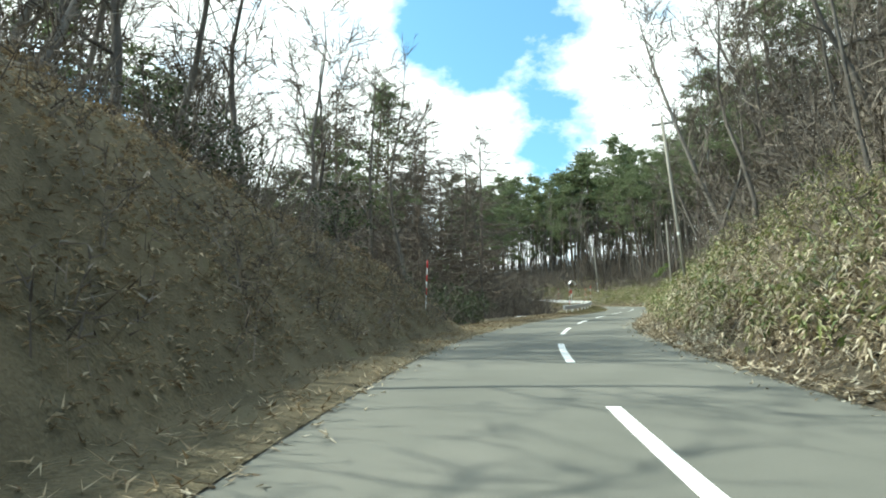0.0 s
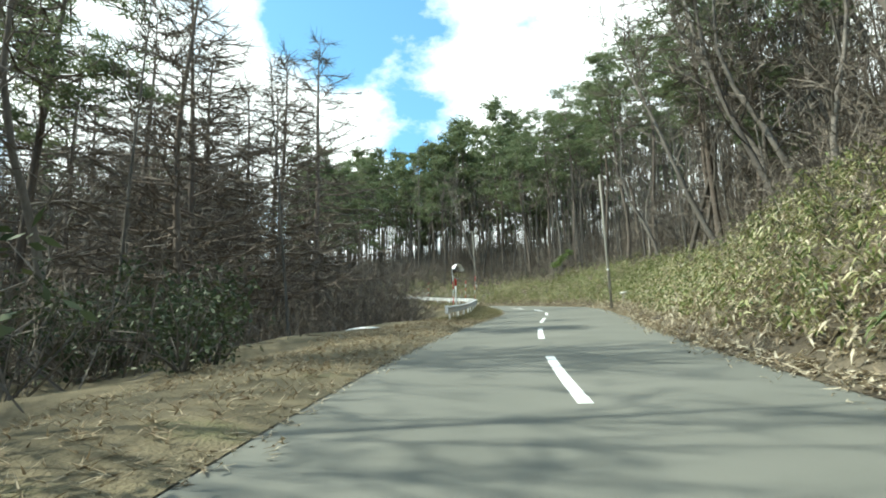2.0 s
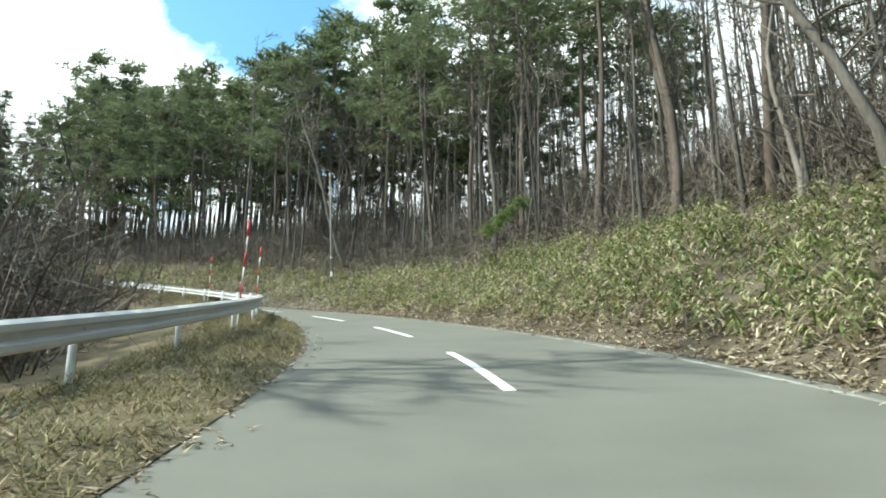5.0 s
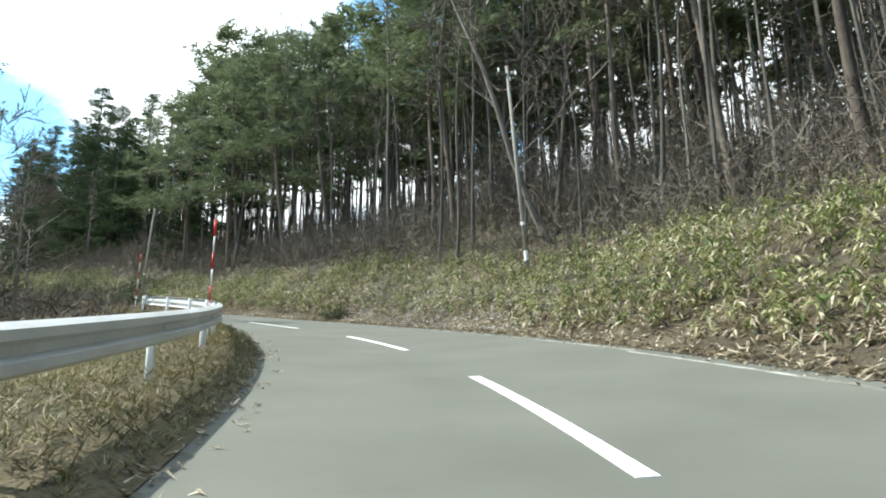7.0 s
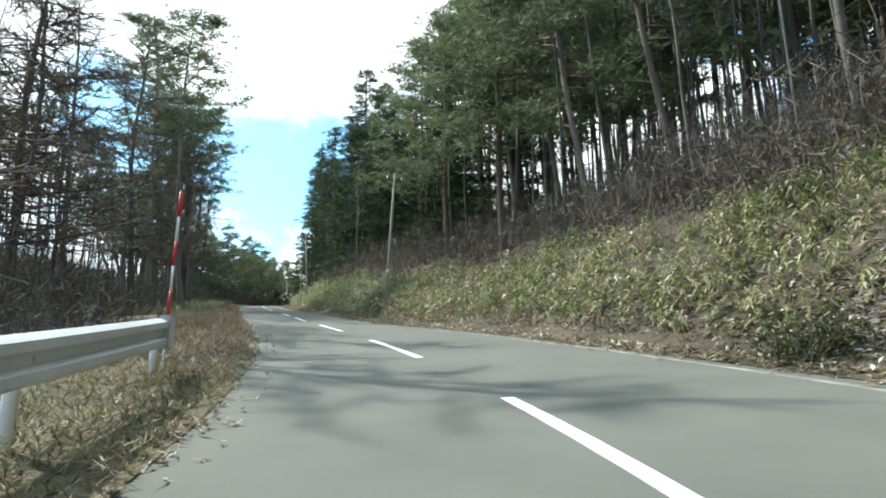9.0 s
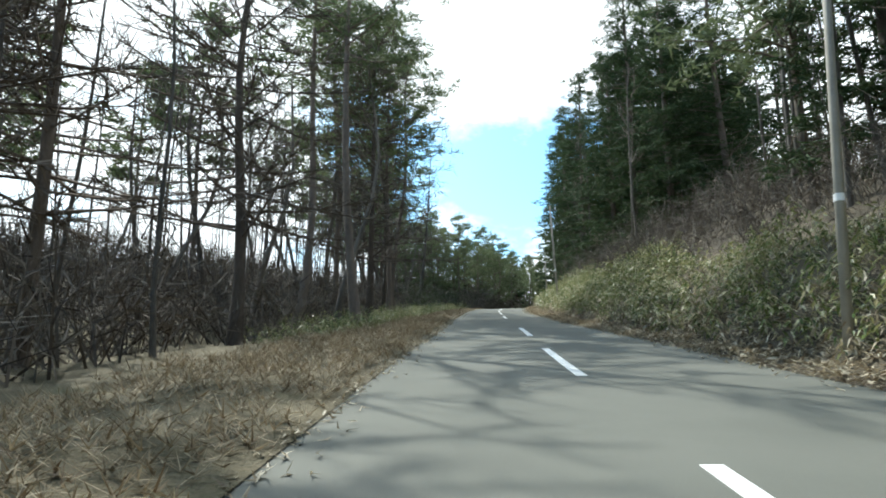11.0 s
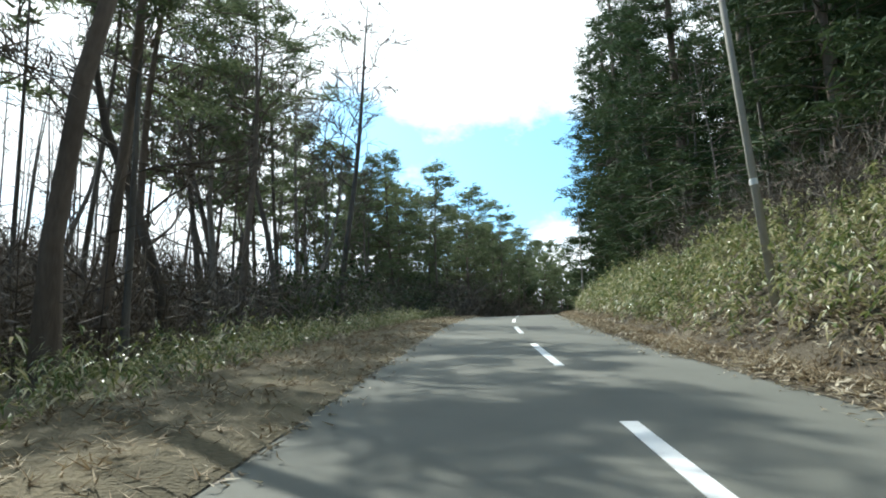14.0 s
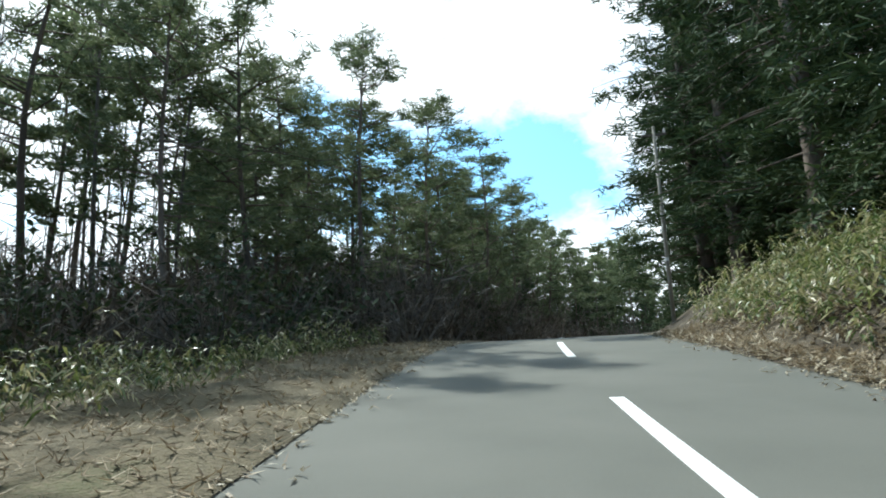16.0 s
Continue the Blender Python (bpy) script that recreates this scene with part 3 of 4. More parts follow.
def grove(name, label, kind, count, s0, s1, u0, u1, small, large, gap):
    """Trees too far back and too close together to tell apart, in one mesh."""
    sh, f_trunk, tries, made = Shape(), 0, 0, 0
    faces, which = [], []
    while made < count and tries < count * 25:
        tries += 1
        s, u = rng.uniform(s0, s1), rng.uniform(u0, u1)
        p = spot(s, u)
        if near_road(p.x, p.y) < min(abs(u) - 1.0, 9.0) or any((p.x - q[0]) ** 2 + (p.y - q[1]) ** 2 < gap * gap for q in TREE_SPOTS):
            continue
        made += 1
        TREE_SPOTS.append((p.x, p.y))
        model = MODELS[kind][rng.integers(len(MODELS[kind]))]
        turn, size = rng.uniform(0, 6.28), rng.uniform(small, large)
        rot = np.array(((math.cos(turn), -math.sin(turn), 0), (math.sin(turn), math.cos(turn), 0), (0, 0, 1)))
        for slot, ob in enumerate(model.children):
            co = np.empty(len(ob.data.vertices) * 3)
            ob.data.vertices.foreach_get("co", co)
            fs = [tuple(poly.vertices) for poly in ob.data.polygons]
            sh.add(co.reshape(-1, 3) @ rot.T * size + np.array(p), fs)
            which += [0 if ob.name.startswith("trunk") else 1] * len(fs)
    me = sh.mesh(name, "thin_bark" if kind == "thin" else "bark")
    me.materials.append(M["twig" if kind == "thin" else "needle"])
    me.polygons.foreach_set("material_index", which)
    return tagged(part(name, me, ""), label, "woods", kind="stuff")


RIDGE, EDGE = "trees on the hillside", "trees across the road"
for s, u, size, k in ((55.4, -17.5, 1.26, 0), (72.0, -15.9, 1.45, 0), (64, -19, 1.3, 1), (88, -18, 1.3, 1), (50, -15, 1.25, 1), (58, -23, 1.4, 0), (46, -21, 1.3, 0), (60, -15.5, 1.25, 1), (66, -22, 1.35, 0), (54, -27, 1.4, 1), (78, -21, 1.35, 0), (70, -28, 1.4, 1), (63, -31, 1.4, 0), (166, -7.2, 0.95, 0), (137, -11, 1.1, 1), (131, -13, 1.2, 0), (143, -13, 1.15, 1)):
    plant("larch", s, u, size, group=EDGE, which=k)
for s, u, size, k in ((44, -17, 1.3, 1), (45.5, -24, 1.35, 1), (55.5, 9.5, 0.95, 3), (58, 8.6, 1.25, 1), (63, 9.4, 1.2, 1), (78, 15, 1.32, 2), (82, 12.5, 1.3, 2), (85, 11.2, 1.3, 2), (88, 14, 1.32, 2), (91, 12.5, 1.3, 2), (94, 15, 1.32, 0), (97, 13, 1.35, 0), (100, 12, 1.25, 0), (104, 12.5, 1.15, 4), (108, 12.5, 1.12, 0), (99, 17, 1.25, 4), (103, 17, 1.2, 0), (87, 19, 1.3, 2), (46, 12, 1.25, 3), (49, 15, 1.3, 1), (43, 16, 1.3, 3), (145, 8.5, 1.2, 3), (152, 9, 1.3, 3), (148, 12, 1.35, 1), (127, 10.5, 1.25, 3), (131, 9.6, 1.3, 3), (135, 10.5, 1.3, 3), (138.5, 9.2, 1.3, 3), (141, 11, 1.35, 3)):
    plant("pine", s, u, size, group=RIDGE, which=k)
for s, u, size, k in ((149, 10, 1.2, 1), (143.5, 12.5, 1.2, 0), (174, 15, 1.3, 0), (175.5, 11.5, 1.3, 2), (181, 10.3, 1.4, 0), (187, 9.8, 1.4, 1), (193, 14, 1.4, 2), (178, 13, 1.35, 1), (184, 12.5, 1.35, 0), (190, 12, 1.4, 1), (196, 10.5, 1.35, 0), (201, 9, 1.4, 0), (208, 8.5, 1.4, 1), (214, 7.2, 1.4, 0), (219, 8.6, 1.4, 2), (222, 6.6, 1.4, 0), (229, 6.4, 1.35, 2), (236, 6.6, 1.35, 1), (244, 7.0, 1.3, 0), (225.5, 5.7, 1.4, 0), (233, 5.6, 1.4, 0), (240, 5.6, 1.4, 1), (248, 5.4, 1.3, 0), (225, 10, 1.4, 0), (233, 10, 1.4, 2)):
    plant("cedar", s, u, size, group=RIDGE, which=k)
for s, u, size, k in ((159.5, -6.6, 1.35, 2), (160.5, -9.6, 1.3, 2), (166, -8.0, 1.25, 4), (172, -7.0, 1.25, 0), (177, -7.6, 1.15, 2), (169.5, -9.8, 1.3, 4), (176, -11, 1.15, 2), (181, -9.2, 1.05, 4), (186, -11.5, 1.05, 0), (191, -10, 1.0, 0), (221, -8, 0.88, 0), (215, -9.5, 1.0, 3), (227, -6.9, 1.05, 3), (233, -7.0, 1.06, 3), (239, -7.0, 0.92, 3), (246, -8.2, 0.84, 3), (212.5, -15.4, 1.03, 1), (206, -16, 1.0, 4), (218, -11, 0.95, 3), (224, -9.6, 0.95, 3), (230, -8.6, 0.95, 3), (212, -10.5, 0.95, 3), (235.5, -8.6, 0.95, 3), (230, -11, 0.95, 3), (238, -11, 0.9, 3)):
    plant("pine", s, u, size, group=EDGE, which=k)
for s, u, size, k in ((163, -8.4, 1.1, 0), (184, -9.2, 1.1, 1), (189, -10.5, 1.1, 3), (193, -9.5, 1.05, 2), (196, -12, 1.15, 3), (199, -9.8, 1.0, 1), (191, -13.5, 1.1, 0), (203, -13, 1.1, 2)):
    plant("bare", s, u, size, group=EDGE, which=k)
wood_lot("bare", 24, 50, 82, 9.5, 24, 0.8, 1.25, 1.4, RIDGE)
wood_lot("pine", 26, 98, 132, 13, 38, 1.1, 1.45, 2.3, RIDGE)
wood_lot("pine", 10, 58, 92, 22, 36, 0.9, 1.3, 1.8, RIDGE)
wood_lot("thin", 150, 50, 100, 11, 26, 0.9, 1.3, 0.6, RIDGE)
wood_lot("bare", 18, 45, 130, 10, 30, 0.7, 1.2, 1.5, RIDGE)
wood_lot("pine", 38, 112, 160, 8.5, 36, 1.1, 1.5, 2.1, RIDGE)
wood_lot("thin", 60, 100, 165, 8, 20, 1.0, 1.5, 0.9, RIDGE)
wood_lot("pine", 24, -10, 58, 12, 34, 1.1, 1.45, 2.3, RIDGE)
wood_lot("bare", 40, -12, 58, 6.0, 26, 0.45, 0.9, 1.1, RIDGE)
wood_lot("bare", 22, 32, 64, 7.5, 18, 0.8, 1.2, 1.2, RIDGE)
wood_lot("thin", 34, -12, 58, 6.5, 20, 0.5, 1.1, 0.9, RIDGE)
wood_lot("cedar", 34, 180, 232, 13.2, 27, 1.0, 1.4, 2.3, RIDGE)
wood_lot("thin", 30, 145, 215, 7.5, 20, 0.7, 1.3, 1.0, RIDGE)
wood_lot("bare", 26, 12, 40, -24, -9.5, 1.0, 1.35, 1.8, EDGE)
wood_lot("bare", 30, -12, 75, -40, -18, 0.7, 1.2, 1.6, EDGE)
wood_lot("pine", 2, 26, 46, -26, -15, 1.0, 1.25, 2.3, EDGE)
wood_lot("thin", 16, 10, 50, -20, -8, 0.6, 1.0, 1.1, EDGE)
wood_lot("larch", 14, 74, 122, -46, -24, 1.0, 1.35, 2.5, EDGE)
wood_lot("bare", 16, 122, 176, -26, -9.5, 0.7, 1.1, 1.5, EDGE)
wood_lot("bare", 12, -14, 20, -20, -9.5, 0.7, 1.0, 1.5, EDGE)
wood_lot("bare", 8, 10, 30, -24, -14, 1.0, 1.3, 1.5, EDGE)
wood_lot("bare", 14, 80, 110, -14, -7.2, 0.35, 0.52, 1.2, EDGE)
wood_lot("larch", 4, 122, 160, -24, -8, 0.9, 1.2, 2.5, EDGE)
wood_lot("bare", 10, 172, 215, -20, -7, 0.9, 1.3, 1.5, EDGE)
wood_lot("pine", 4, 158, 175, -34, -13, 0.9, 1.2, 2.1, EDGE)
wood_lot("pine", 9, 184, 224, -26, -13, 0.8, 1.0, 2.6, EDGE)
wood_lot("thin", 28, 125, 220, -20, -7, 0.7, 1.2, 1.0, EDGE)
wood_lot("pine", 12, 210, 228, -24, -9.5, 0.65, 0.85, 1.9, EDGE)
wood_lot("cedar", 34, 240, 300, -24, -6.5, 0.5, 0.68, 1.6, EDGE)
wood_lot("pine", 28, 228, 262, -26, -6.5, 0.5, 0.7, 1.5, EDGE)
wood_lot("pine", 40, 250, 315, -28, -5.5, 0.65, 0.9, 1.7, EDGE)
wood_lot("cedar", 12, 232, 280, -22, -8, 0.5, 0.7, 2.0, EDGE)
WOODS = "distant stand of slender leafless trees on the slope"
grove("far_woods", WOODS, "thin", 330, 46, 140, 20, 46, 1.0, 1.5, 0.7)
grove("far_woods", "distant stand of green pines on the slope", "farpine", 10, 104, 135, 26, 52, 0.7, 1.0, 1.5)
grove("far_woods", WOODS, "thin", 240, 88, 150, 11, 42, 0.8, 1.2, 0.6)
grove("far_woods", WOODS, "thin", 80, 120, 170, 18, 40, 1.0, 1.5, 0.8)
grove("far_woods", WOODS, "thin", 90, -15, 60, 18, 36, 0.8, 1.3, 0.9)
grove("far_woods", WOODS, "thin", 120, -20, 100, -55, -18, 0.8, 1.2, 1.1)
grove("far_woods", WOODS, "thin", 150, 118, 240, -42, -13, 0.7, 1.1, 0.9)


def shrub_mesh():
    wood, leaf = Shape(), Shape()
    cs = []
    for _ in range(14):
        a = rng.uniform(0, 6.28)
        pts = wander((0, 0, -0.1), (math.cos(a) * 0.5, math.sin(a) * 0.5, 1), rng.uniform(1.2, 2.4), 4, 0.2, 0.0)
        wood.tube(pts, [0.025, 0.02, 0.015, 0.01, 0.005], 4, False)
        cs += [pts[k] + rng.normal(0, 0.25, 3) for k in (1, 2, 2, 3, 3, 3, 4, 4, 4, 4)]
    tufts(leaf, cs, 5, 0.15, 0.06, 0.2, 0.0, True)
    return wood, leaf


MODELS["shrub"] = []
for _ in range(2):
    root = tagged(new("evergreen_shrub"), "dense dark green evergreen shrub at the wood's edge", "shrub")
    w, l = shrub_mesh()
    part("stem", w, "grey_bark", root)
    part("foliage", l, "shrub_leaf", root)
    MODELS["shrub"].append(root)
wood_lot("shrub", 30, 190, 262, -16, -7, 1.0, 1.9, 1.3, "evergreen shrubs beside the road")
wood_lot("shrub", 26, 12, 42, -12, -5.6, 0.7, 1.3, 1.1, "evergreen shrubs beside the road")


def bush(s, u, size):
    """A low round-headed bush with many leafy shoots."""
    wood, leaf = Shape(), Shape()
    cs = []
    for _ in range(34):
        a = rng.uniform(0, 6.28)
        pts = wander((rng.normal(0, 0.15), rng.normal(0, 0.15), -0.05), (math.cos(a) * 0.9, math.sin(a) * 0.9, 0.9), rng.uniform(0.5, 1.05), 3, 0.2, 0.0)
        wood.tube(pts, [0.012, 0.009, 0.006, 0.003], 3, False)
        cs += [pts[k] + rng.normal(0, 0.09, 3) for k in (1, 2, 2, 3, 3, 3)]
    tufts(leaf, cs, 11, 0.085, 0.035, 0.2, 0.25, True)
    root = tagged(new("roadside_bush"), "low olive-green bush at the road's edge", "shrub")
    root.matrix_basis = Matrix.Translation(spot(s, u)) @ Matrix.Scale(size, 4)
    part("stem", wood, "grey_bark", root)
    part("foliage", leaf, "olive_leaf", root)


bush(116.6, 4.0, 0.9)


def bent_sapling(s, u, tip_s, tip_u, up):
    """A slim tree bowed over by old snow: a bare arched stem that ends in a green spray."""
    wood, leaf = Shape(), Shape()
    foot, tip = np.array(spot(s, u, -0.2)), np.array(spot(tip_s, tip_u, up))
    over = (tip - foot) * (1, 1, 0)
    pts = []
    for q in np.linspace(0, 1, 13):
        rise = math.sin(q * math.pi * 0.62) / math.sin(math.pi * 0.62)
        lift = 2.6 * math.sin(math.pi * q)
        pts.append(foot + over * q ** 1.5 + np.array((0, 0, (tip - foot)[2] * rise * q + lift)))
    wood.tube(pts, np.linspace(0.05, 0.012, 13), 6, False)
    cs = []
    for j in np.arange(9.6, 12, 0.16):
        for a in rng.uniform(0, 6.28, 3):
            arm = wander(along(pts, j), (math.cos(a), math.sin(a), -0.15), rng.uniform(0.3, 0.75), 3, 0.15, -0.05)
            wood.tube(arm, [0.01, 0.008, 0.006, 0.003], 3, False)
            cs += [along(arm, q) for q in rng.uniform(0.5, 3, 5)]
    tufts(leaf, cs, 14, 0.2, 0.03, 0.5, 0.1, scatter=0.35)
    for j in (4.3, 5.6, 6.8, 7.9):
        wood.tube(wander(along(pts, j), rng.normal(0, 0.6, 3) + (0, 0, 0.3), rng.uniform(1.0, 2.0), 4, 0.2), [0.018, 0.013, 0.01, 0.007, 0.003], 3, False)
    root = tagged(new("bent_sapling"), "slim bowed sapling with light green spray hanging over bank", "tree")
    base = spot(s, u)
    root.matrix_basis = Matrix.Translation(base)
    for sh in (wood, leaf):
        sh.v = [v - np.array(base) for v in sh.v]
    part("stem", wood, "grey_bark", root)
    part("spray", leaf, "fresh_needle", root)


bent_sapling(88.0, 12.0, 92.2, 7.0, 2.5)


def snow_patch(s, u, long, wide):
    """A low heap of old snow, thin at its ragged rim."""
    sh = Shape()
    rings, n = [], 30
    rim = 1 + 0.16 * np.sin(np.arange(n) * 1.9) + 0.1 * np.sin(np.arange(n) * 4.3)
    for q, z in ((1.0, -0.05), (0.93, 0.015), (0.7, 0.045), (0.35, 0.06)):
        rings += [tuple(spot(s + long * q * rim[k] * math.sin(2 * math.pi * k / n), u + wide * q * rim[k] * math.cos(2 * math.pi * k / n), z)) for k in range(n)]
    f = [(r * n + k, r * n + (k + 1) % n, (r + 1) * n + (k + 1) % n, (r + 1) * n + k) for r in range(3) for k in range(n)]
    sh.add(rings + [tuple(spot(s, u, 0.065))], f + [(3 * n + k, 3 * n + (k + 1) % n, 4 * n) for k in range(n)])
    tagged(part("snow_patch", sh, "snow", None, "", True), "small strip of old snow lying on the verge", "snow")


snow_patch(50.6, -7.0, 0.22, 0.8)


# ---------------------------------------------------------------- bamboo grass, litter, brush
def sasa(s0, s1, d0, d1, per_m2, size, seed, name, label, material="sasa", tall=(0.35, 0.9), leaves=7, droop=0.0, broad=0.24, bend=0.3, clump=0.0, thin=False, edge=None):
    """A stand of culms, each with a fan of long bent leaves, taller and thicker in clumps."""
    r = np.random.default_rng(seed)
    n = int((s1 - s0) * (d1 - d0) * per_m2)
    s, d = r.uniform(s0, s1, n), r.uniform(d0, d1, n)
    bare = (np.abs(s - 178.9) < 0.6) & (d > 1.1) & (d < 2.05) & (tall[1] > 0.2)  # trodden foot of a pole
    right = d > 0 if edge is None else d * 0 + edge > 0
    lump = 0.6 * bumps(s * 2.1, d * 2.6, 3.0) + 0.5 * bumps(s * 5.3, d * 5.9, 8.0)
    keep = (lump + r.normal(0, 0.3 if clump else 0.5, n) > -0.45) & ~bare
    s, d, lump, right = s[keep], d[keep], lump[keep], right[keep]
    u = np.where(right, edge_r(s) + d, edge_l(s) + d)
    x, y, z = place(s, u)
    h = r.uniform(*tall, len(s)) * np.clip(1 + clump * lump, 0.35, 1.8)
    lean = r.normal(0, 0.25, (len(s), 2)) * h[:, None]
    top = np.stack([x + lean[:, 0], y + lean[:, 1], z + lie(s, u) + h], -1)
    base = np.repeat(top, leaves, 0)
    k = len(base)
    down = r.uniform(0, 1, k) ** 1.6
    base[:, 2] -= np.repeat(h, leaves) * 0.75 * down
    base[:, :2] -= np.repeat(lean, leaves, 0) * (0.75 * down)[:, None]
    a = r.uniform(0, 2 * math.pi, k)
    way = unit(np.stack([np.cos(a), np.sin(a), r.normal(0.25 - droop, 0.35, k)], -1))
    side = unit(np.cross(way, np.array((0, 0, 1.0)) + r.normal(0, 0.3, (k, 3))))
    length = size * r.uniform(0.6, 1.35, k)
    sh = Shape()
    width = size * broad * r.uniform(0.7, 1.3, k)
    if thin:
        sh.needles(base, way, side, length, width)
    else:
        sh.blades(base, way, side, length, width, bend * length)
    return tagged(part(name, sh, material), label, "bamboo grass", kind="stuff")


SASA = "knee-high bamboo grass, green and straw-coloured, on bank"
PALE = "pale withered bamboo grass among the green"
for i, (a, b, near, deep, low, high, green, pale) in enumerate((
        (-8, 30, 0.6, 4.4, 0.2, 0.75, 10, 21), (30, 62, 0.7, 4.8, 0.3, 0.9, 14, 14), (62, 96, 0.7, 6.5, 0.3, 0.85, 15, 8),
        (96, 105, 0.7, 4.8, 0.3, 0.85, 16, 9), (105, 117, 1.1, 4.8, 0.25, 0.75, 13, 7), (117, 122, 0.6, 4.6, 0.3, 0.85, 16, 9), (122, 158, 0.8, 3.6, 0.35, 0.9, 17, 8), (158, 215, 1.05, 4.7, 0.4, 1.0, 20, 4))):
    sasa(a, b, near, deep, green * 1.15, 0.205, 20 + i, "bamboo_grass", SASA, "sasa", (low, high), 10, 0.4, 0.23, 0.35, 0.8)
    sasa(a, b, near - 0.2, deep, pale, 0.19, 80 + i, "bamboo_grass", PALE, "straw", (low * 0.6, high * 0.8), 7, 0.55, 0.2, 0.4, 0.7)
    for side, inner, outer, dense in ((1, -0.12, 0.1, 120), (1, -0.5, -0.1, 14), (-1, -0.1, 0.1, 90), (-1, 0.1, 0.4, 10)):
        sasa(a, b, inner, outer, dense, 0.1, 140 + i, "leaf_litter", "dead leaves blown onto the asphalt's edge", "straw", (0.01, 0.05), 3, 0.25, 0.22, thin=True, edge=side)["category"] = "leaf litter"
    if b < 130:
        sasa(a, b, deep, deep + 5.0, 5, 0.26, 30 + i, "bamboo_grass", SASA, "sasa", (0.3, 0.8), 6, 0.4, 0.2, 0.3, 0.8)
    sasa(a, b, 0.03, 2.0, 95, 0.16, 40 + i, "leaf_litter", "dead straw-coloured bamboo leaves lying along road edge", "straw", (0.0, 0.1), 4, 0.25, 0.3, thin=True)["category"] = "leaf litter"
    sasa(a, b, -3.4, -0.03, 36, 0.14, 60 + i, "dry_grass", "dry grass and fallen leaves on the verge", "dry_leaf", (0.0, 0.08), 5, 0.1, 0.12, thin=True)["category"] = "dry grass"
sasa(158, 215, 0.03, 1.2, 90, 0.18, 75, "dry_grass", "short dry grass on the strip beside the asphalt", "dry_leaf", (0.0, 0.12), 4, -0.2, 0.07, thin=True)["category"] = "dry grass"
sasa(104, 117, 0.3, 2.8, 80, 0.15, 76, "leaf_litter", "bleached fallen leaves scattered over the bank's foot", "bleached", (0.0, 0.12), 3, 0.2, 0.3, 0.2, 0.0)["category"] = "leaf litter"
sasa(117, 165, -3.6, -0.15, 46, 0.2, 78, "dry_grass", "tufts of dry brown grass on the verge", "dry_leaf", (0.0, 0.16), 5, -0.4, 0.07, 0.3, 0.8, True)["category"] = "dry grass"
sasa(152, 215, -6.5, -2.0, 14, 0.165, 70, "bamboo_grass", "low bamboo grass along the verge", "sasa", (0.2, 0.7), 8, 0.4, 0.2, 0.35, 0.9)
sasa(56, 118, -2.6, -0.05, 110, 0.12, 71, "dry_grass", "dry yellow-green grass tufts under the guard rail", "weed", (0.0, 0.14), 6, -0.35, 0.09, 0.3, 0.6, True)["category"] = "dry grass"


def brush(s0, s1, d0, d1, count, tall, seed, label, thick=1.0):
    """Leafless thicket: many thin stems with side twigs."""
    r = np.random.default_rng(seed)
    s, d = r.uniform(s0, s1, count), r.uniform(d0, d1, count)
    u = np.where(d > 0, edge_r(s) + d, edge_l(s) + d)
    x, y, z = place(s, u)
    root = np.stack([x, y, z + lie(s, u) - 0.05], -1)
    stems, side_twigs = 4, 8
    b = np.repeat(root, stems, 0) + r.normal(0, 0.18, (count * stems, 3)) * (1, 1, 0)
    w = unit(r.normal(0, 0.48, b.shape) + (0, 0, 1))
    ln = np.repeat(tall * r.uniform(0.45, 1.2, count), stems) * r.uniform(0.6, 1.1, len(b))
    sh = Shape()
    sh.needles(b, w, unit(np.cross(w, r.normal(0, 1, b.shape))), ln, (0.022 + 0.008 * ln) * thick)
    n = len(b) * side_twigs
    tb = np.repeat(b, side_twigs, 0) + np.repeat(w * ln[:, None], side_twigs, 0) * r.uniform(0.25, 0.97, (n, 1))
    tw = unit(np.repeat(w, side_twigs, 0) * 0.5 + r.normal(0, 0.7, tb.shape))
    tl = np.repeat(ln, side_twigs) * r.uniform(0.12, 0.4, n)
    sh.needles(tb, tw, unit(np.cross(tw, r.normal(0, 1, tb.shape))), tl, 0.033 * thick + 0 * tl)
    return tagged(part("brushwood", sh, "twig"), label, "brushwood", kind="stuff")


BR = "leafless brown brushwood on the slope"
brush(86, 140, 30, 50, 500, 6.0, 81, BR, 2.2)
brush(122, 218, -44, -20, 900, 4.2, 82, BR, 1.7)
brush(54, 118, 8.5, 19, 1500, 5.6, 79, BR, 0.9)
brush(70, 104, -30, -9, 700, 4.8, 80, BR, 1.2)
brush(-12, 24, -11, -1.3, 900, 1.0, 70, BR, 0.7)
sasa(-12, 24, -9, -1.2, 60, 0.1, 77, "leaf_litter", "brown fallen leaves on the shaded cutting", "dry_leaf", (0.0, 0.25), 4, 0.1, 0.3)["category"] = "leaf litter"
brush(88, 136, 12, 42, 1000, 3.8, 71, BR, 1.4)
brush(50, 86, 15, 36, 500, 2.6, 72, BR, 1.2)
brush(218, 272, -14, -2.2, 1000, 4.4, 73, BR, 1.6)
brush(100, 130, -9, -2.6, 300, 1.5, 84, BR, 0.8)
brush(236, 300, 4.5, 18, 300, 4.0, 74, BR, 2.0)
brush(-10, 58, 5.0, 20, 1500, 3.8, 51, BR)
brush(-10, 58, 2.6, 7, 600, 1.9, 76, BR, 0.7)
brush(55, 96, 6, 11, 260, 1.8, 57, BR)
brush(94, 134, 4.6, 12, 800, 2.8, 75, BR, 0.8)
brush(50, 132, 8.5, 24, 1100, 2.8, 52, BR)
brush(66, 125, 26, 44, 600, 4.5, 66, BR, 2.0)
